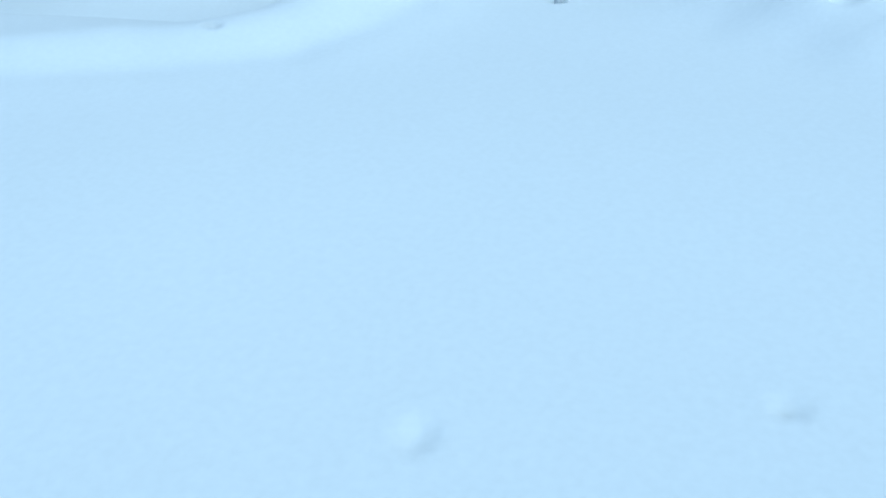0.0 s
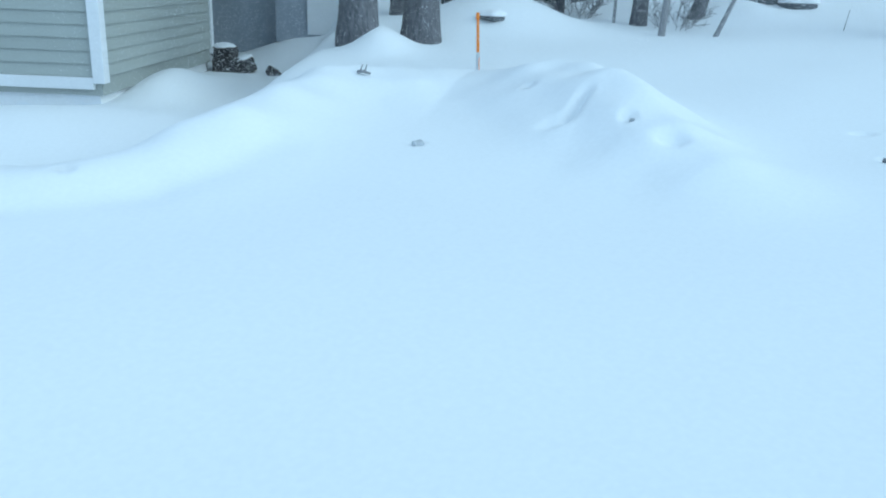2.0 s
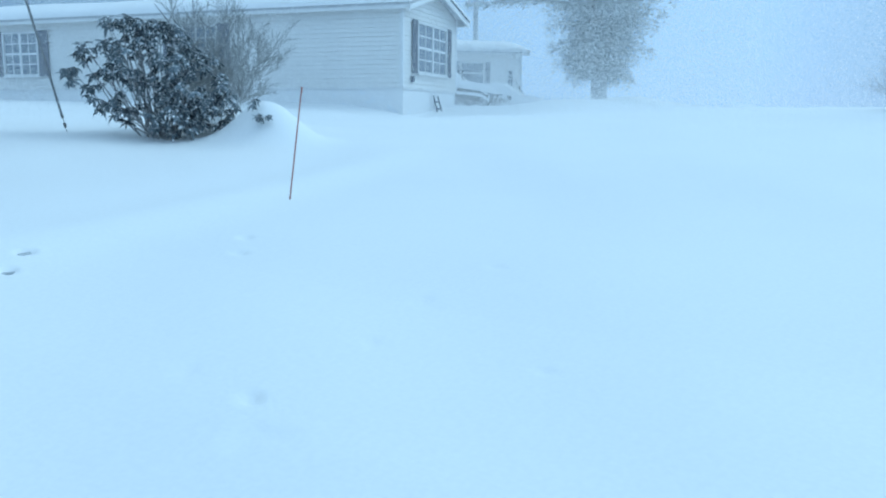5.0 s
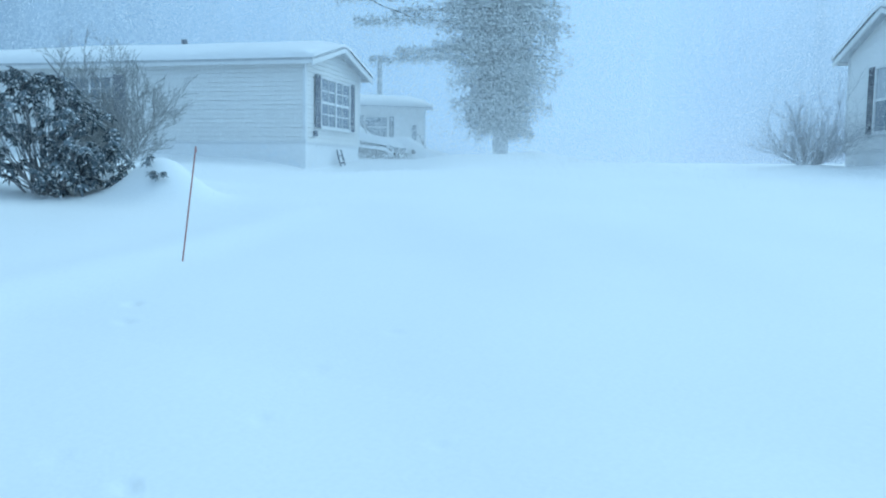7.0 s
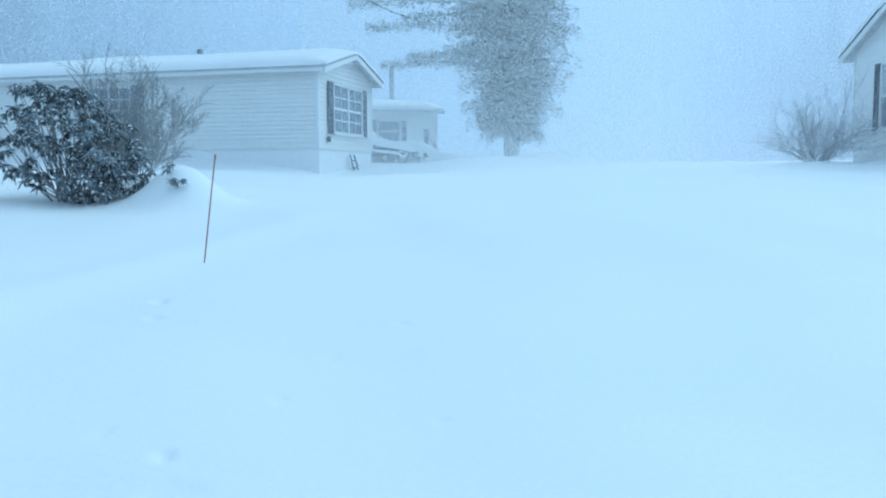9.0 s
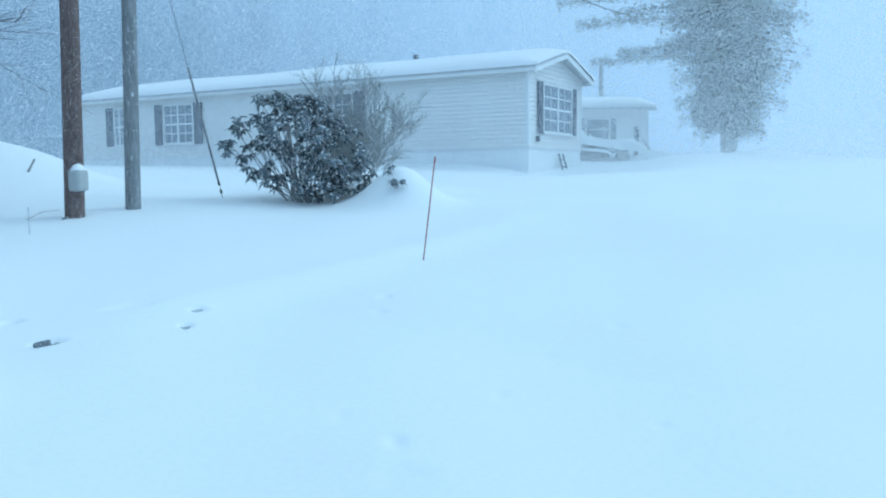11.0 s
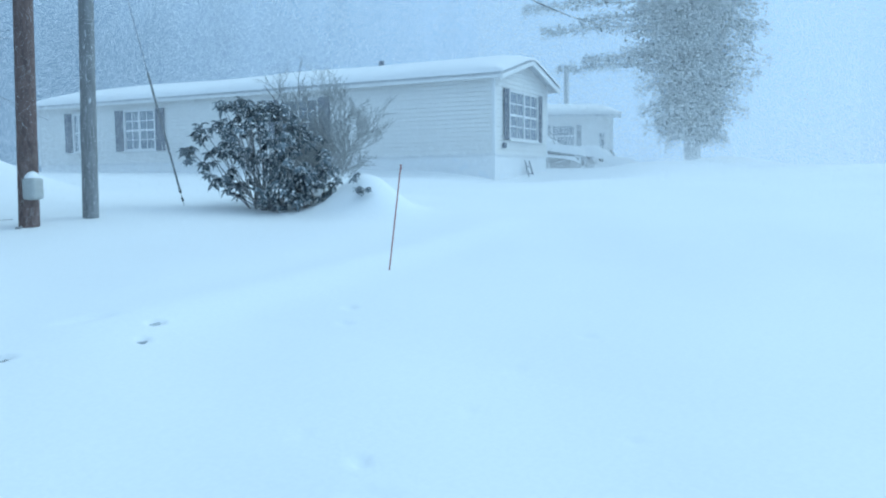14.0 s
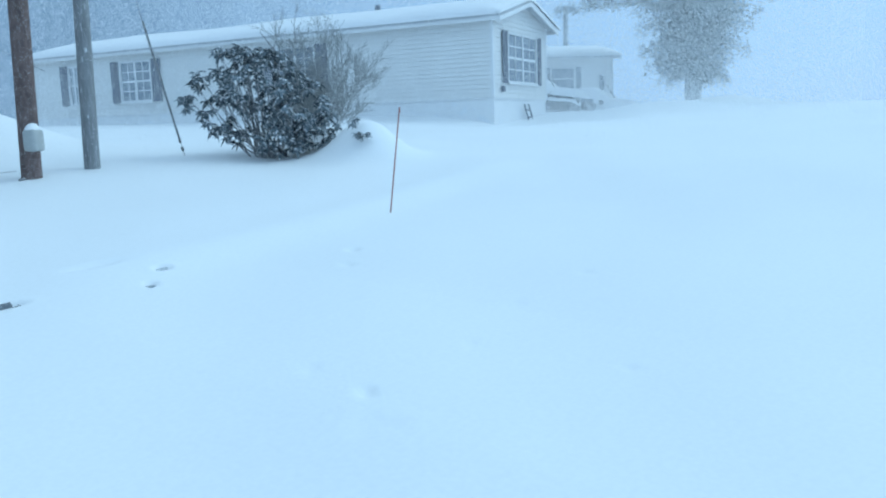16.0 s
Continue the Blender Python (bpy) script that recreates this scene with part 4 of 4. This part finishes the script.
# ---- parked cars under snow ----
def snowy_car(x, y, turn, label, dark, lift):
    z = hz(x, y) + lift
    root = empty("parked_car", pose(x, y, z, 0, 0, turn), label, "car", "cars parked under snow")
    # side profile: length along x, the nose at +x
    prof = [(-2.2, 0.3), (-2.25, 0.75), (-2.1, 0.95), (-1.5, 1.0), (-1.0, 1.38), (0.35, 1.42), (1.05, 0.98), (1.9, 0.86), (2.2, 0.7), (2.22, 0.3)]
    bm = bmesh.new()
    rows = [[bm.verts.new((px, s * (0.86 if pz < 1.0 else 0.68), pz)) for px, pz in prof] for s in (-1, 1)]
    n = len(prof)
    for k in range(n):
        bm.faces.new((rows[0][k], rows[0][(k + 1) % n], rows[1][(k + 1) % n], rows[1][k]))
    bm.faces.new(rows[0][::-1]), bm.faces.new(rows[1])
    bmesh.ops.recalc_face_normals(bm, faces=bm.faces)
    bmesh.ops.bevel(bm, geom=bm.edges[:], offset=0.07, segments=2, affect="EDGES")
    part("body", bm, CARPAINT if dark else SKIRT, root, smooth=False)
    cap = bmesh.new()
    bmesh.ops.create_grid(cap, x_segments=44, y_segments=18, size=1)
    for v in cap.verts:
        px, py = v.co.x * 2.2, v.co.y * 0.92
        top = float(np.interp(px, [-2.2, -1.5, -1.0, 0.35, 1.05, 1.9, 2.2], [0.85, 1.0, 1.38, 1.42, 0.98, 0.86, 0.72]))
        e = max(abs(v.co.x), abs(v.co.y))
        t = 0.24 * (1 - e**6) + 0.06 * noise.noise((px, py, turn))
        v.co = Vector((px, py, top + t - (0.28 * max(0, abs(v.co.y) - 0.75) / 0.25)))
    part("snow_cover", cap, ROOF_SNOW, root, "deep snow over roof, bonnet and windscreen", smooth=True)
    for sx in (-1.35, 1.4):
        for sy in (-0.8, 0.8):
            bm = bmesh.new()
            tube(bm, [(sx, sy - 0.1, 0.3), (sx, sy + 0.1, 0.3)], [0.31, 0.31], 24)
            part("wheel", bm, CABLE, root)
    part("bumper", box(2.12, -0.8, 0.32, 2.3, 0.8, 0.58, 0.05), CARPAINT if dark else SKIRT, root)
    for sy in (-0.6, 0.6):
        part("headlight", box(2.1, sy - 0.16, 0.62, 2.24, sy + 0.16, 0.74, 0.03), GLASS, root)
    for sy in (-0.3, 0.15):
        part("wiper", tube(bmesh.new(), [(1.1, sy, 1.15), (0.75, sy - 0.12, 1.75)], [0.014, 0.01], 6), CABLE, root, "wiper arm raised off the windscreen")
    for sy in (-0.95, 0.95):
        part("mirror", box(0.6, sy - 0.1, 1.0, 0.75, sy + 0.1, 1.16, 0.04), CARPAINT, root)
    return root


snowy_car(27.6, 15.6, -80, "dark parked car deep in snow, its bonnet buried", True, -0.3)
snowy_car(30.05, 14.4, -75, "parked car wholly covered in snow, wipers raised", False, -0.78)

# ---- small things by the cream home ----
ladder = empty("step_ladder", home_a.matrix_world @ pose(2.0, -0.3, -0.12) @ Matrix.Diagonal((1.2, 1.0, 1.25, 1)), "short dark ladder leaning on the skirting", "ladder")
for s in (-0.14, 0.14):
    part("rail", tube(bmesh.new(), [(s, 0, -0.15), (s * 0.9, 0.24, 0.52)], [0.022, 0.02], 8), SHUTTER, ladder)
for k in range(4):
    q = 0.15 + 0.22 * k
    part("rung", tube(bmesh.new(), [(-0.14, 0.24 * q, -0.15 + 0.67 * q), (0.14, 0.24 * q, -0.15 + 0.67 * q)], [0.014, 0.014], 6), SHUTTER, ladder)

far_pole = empty("utility_pole", pose(43.0, 22.0, hz(43, 22)), "far utility pole, haze painted into its grey", "utility pole")
# The far pole shares the haze-paled bark colour.
part("shaft", tube(bmesh.new(), [(0, 0, -0.3), (0, 0, 5.9)], [0.15, 0.13], 10), HAZED_BARK, far_pole)

cable = empty("overhead_cable", pose(13.2, 8.6, 6.2), "black overhead cable sagging towards the pine", "cable")
pts = [Vector((13.2, 8.6, 5.6)), Vector((16.4, 9.7, 5.65)), Vector((19.55, 10.8, 6.0)), Vector((25.0, 12.65, 6.72)), Vector((31.15, 14.45, 7.55))]
o = Vector((13.2, 8.6, 6.2))
part("wire", tube(bmesh.new(), [p - o for p in pts], [0.014] * 5, 6), CABLE, cable)
part("splice", tube(bmesh.new(), [pts[4] - o - Vector((1.5, 0.44, 0.2)), pts[4] - o], [0.03, 0.03], 8), CABLE, cable, "thicker splice sleeve")


# ---- distance: woods backdrop with the storm's haze painted in ----
def distance(name, radius, a0, a1, top, colour, ramp_u, label, seed):
    m = bpy.data.materials.new(name)
    m.use_nodes = True
    nt = m.node_tree
    b = nt.nodes["Principled BSDF"]
    b.inputs["Roughness"].default_value = 1.0
    b.inputs["Specular IOR Level"].default_value = 0.0
    uv = nt.nodes.new("ShaderNodeUVMap")
    mp = nt.nodes.new("ShaderNodeMapping")
    mp.inputs["Scale"].default_value = (60, 3, 1)
    mp.inputs["Location"].default_value = (seed, 0, 0)
    nt.links.new(uv.outputs[0], mp.inputs[0])
    nz = nt.nodes.new("ShaderNodeTexNoise")
    nz.inputs["Scale"].default_value, nz.inputs["Detail"].default_value = 1.0, 5
    nt.links.new(mp.outputs[0], nz.inputs["Vector"])
    mix = nt.nodes.new("ShaderNodeMix")
    mix.data_type = "RGBA"
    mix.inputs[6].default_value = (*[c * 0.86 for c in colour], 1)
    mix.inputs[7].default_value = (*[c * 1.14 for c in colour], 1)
    nt.links.new(nz.outputs[0], mix.inputs[0])
    nt.links.new(mix.outputs[2], b.inputs["Base Color"])
    sep = nt.nodes.new("ShaderNodeSeparateXYZ")
    nt.links.new(uv.outputs[0], sep.inputs[0])
    # Painted haze: alpha thins the woods sideways and towards the top.
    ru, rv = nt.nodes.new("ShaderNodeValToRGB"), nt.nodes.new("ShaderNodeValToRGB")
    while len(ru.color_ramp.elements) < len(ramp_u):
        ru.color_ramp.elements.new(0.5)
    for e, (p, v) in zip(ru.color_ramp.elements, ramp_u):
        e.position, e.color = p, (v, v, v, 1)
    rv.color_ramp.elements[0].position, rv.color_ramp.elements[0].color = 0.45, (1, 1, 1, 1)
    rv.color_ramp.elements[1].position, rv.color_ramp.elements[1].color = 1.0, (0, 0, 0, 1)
    add = nt.nodes.new("ShaderNodeMath")
    add.operation = "MULTIPLY_ADD"
    add.inputs[1].default_value = 0.35
    nt.links.new(nz.outputs[0], add.inputs[0])
    nt.links.new(sep.outputs[1], add.inputs[2])
    nt.links.new(sep.outputs[0], ru.inputs[0])
    nt.links.new(add.outputs[0], rv.inputs[0])
    mul = nt.nodes.new("ShaderNodeMath")
    mul.operation = "MULTIPLY"
    nt.links.new(ru.outputs[0], mul.inputs[0])
    nt.links.new(rv.outputs[0], mul.inputs[1])
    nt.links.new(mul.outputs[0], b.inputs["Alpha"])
    me = bpy.data.meshes.new(name)
    n = 48
    verts, faces = [], []
    for k in range(n + 1):
        a = radians(a0 + (a1 - a0) * k / n)
        verts += [(radius * math.cos(a), radius * math.sin(a), 0), (radius * math.cos(a), radius * math.sin(a), top)]
    for k in range(n):
        faces.append((2 * k, 2 * k + 2, 2 * k + 3, 2 * k + 1))
    me.from_pydata(verts, [], faces)
    layer = me.uv_layers.new(name="UVMap")
    for k in range(n):
        for c, q in zip(range(4 * k, 4 * k + 4), ((k, 0), (k + 1, 0), (k + 1, 1), (k, 1))):
            layer.data[c].uv = (q[0] / n, q[1])
    me.materials.append(m)
    return tagged(new("backdrop", me), label, "distant woods", kind="structure")


# The pale blue-grey base colours carry haze too.
distance("hazed_woods", 75, 135, 18, 46, (0.33, 0.39, 0.45), ((0.0, 0.9), (0.66, 0.85), (0.84, 0.3), (1.0, 0.0)), "grey-blue woods backdrop with painted haze", 3)
distance("hazed_woods_right", 90, 16, -40, 40, (0.38, 0.45, 0.53), ((0.0, 0.0), (0.14, 0.05), (0.3, 0.42), (1.0, 0.6)), "pale woods backdrop faded by painted haze", 9)


# ---- the storm: snow falling all round ----
FLAKE = material("falling_flake", (0.9, 0.92, 0.94), 0.9, 0.02, 3, 0.0, 20)
fn = FLAKE.node_tree
lit, thin, both = (fn.nodes.new("ShaderNode" + k) for k in ("BsdfDiffuse", "BsdfTranslucent", "MixShader"))
for q in (lit, thin):
    q.inputs[0].default_value = (0.93, 0.94, 0.95, 1)
both.inputs[0].default_value = 0.5
fn.links.new(lit.outputs[0], both.inputs[1]), fn.links.new(thin.outputs[0], both.inputs[2])
fn.links.new(both.outputs[0], fn.nodes["Material Output"].inputs[0])


def falling_snow(density, near, far, a0, a1, rise, seed, label, grain=0.00065):
    """Loose flakes and clumps strewn over a sector of air above the snow. density: share of the view that they cover for
    each metre of depth; the far ones are clumps of many flakes, so that the storm thickens without end of faces."""
    rng = np.random.default_rng(seed)
    span = np.radians(a1 - a0)
    per_metre = span * rise * density * 2 / (0.433 * grain * grain)
    n = int(per_metre * (far - near))
    a = np.radians(a0) + span * rng.random(n)
    d = rng.uniform(near, far, n)
    x, y = d * np.cos(a), d * np.sin(a)
    foot = height(x, y)
    up = foot + 0.02 + (1.36 + rise * d - foot) * rng.random(n) ** 1.35
    u = rng.normal(size=(n, 3))
    u /= np.linalg.norm(u, axis=1, keepdims=True)
    v = np.cross(u, rng.normal(size=(n, 3)))
    v /= np.linalg.norm(v, axis=1, keepdims=True)
    s = (grain * d * rng.uniform(0.6, 1.35, n))[:, None]
    c = np.stack([x, y, up], -1)
    tri = np.stack([c - u * s * 0.5 - v * s * 0.29, c + u * s * 0.5 - v * s * 0.29, c + v * s * 0.58], 1).reshape(-1, 3)
    me = bpy.data.meshes.new("falling_snow")
    me.vertices.add(3 * n)
    me.vertices.foreach_set("co", tri.ravel())
    me.loops.add(3 * n)
    me.loops.foreach_set("vertex_index", np.arange(3 * n))
    me.polygons.add(n)
    me.polygons.foreach_set("loop_start", np.arange(0, 3 * n, 3))
    me.update()
    me.validate()
    me.materials.append(FLAKE)
    return tagged(new("falling_snow", me), label, "falling snow", kind="stuff")


falling_snow(0.0085, 8.0, 34, -10, 70, 0.27, 1, "fine falling snow thickening with distance between the homes")
falling_snow(0.009, 6.0, 17, 70, 116, 0.2, 2, "fine falling snow before the dark wood", 0.0008)
falling_snow(0.043, 24.0, 31, 9, 33, 0.26, 3, "thick blowing snow before the pine and the far home", 0.0008)
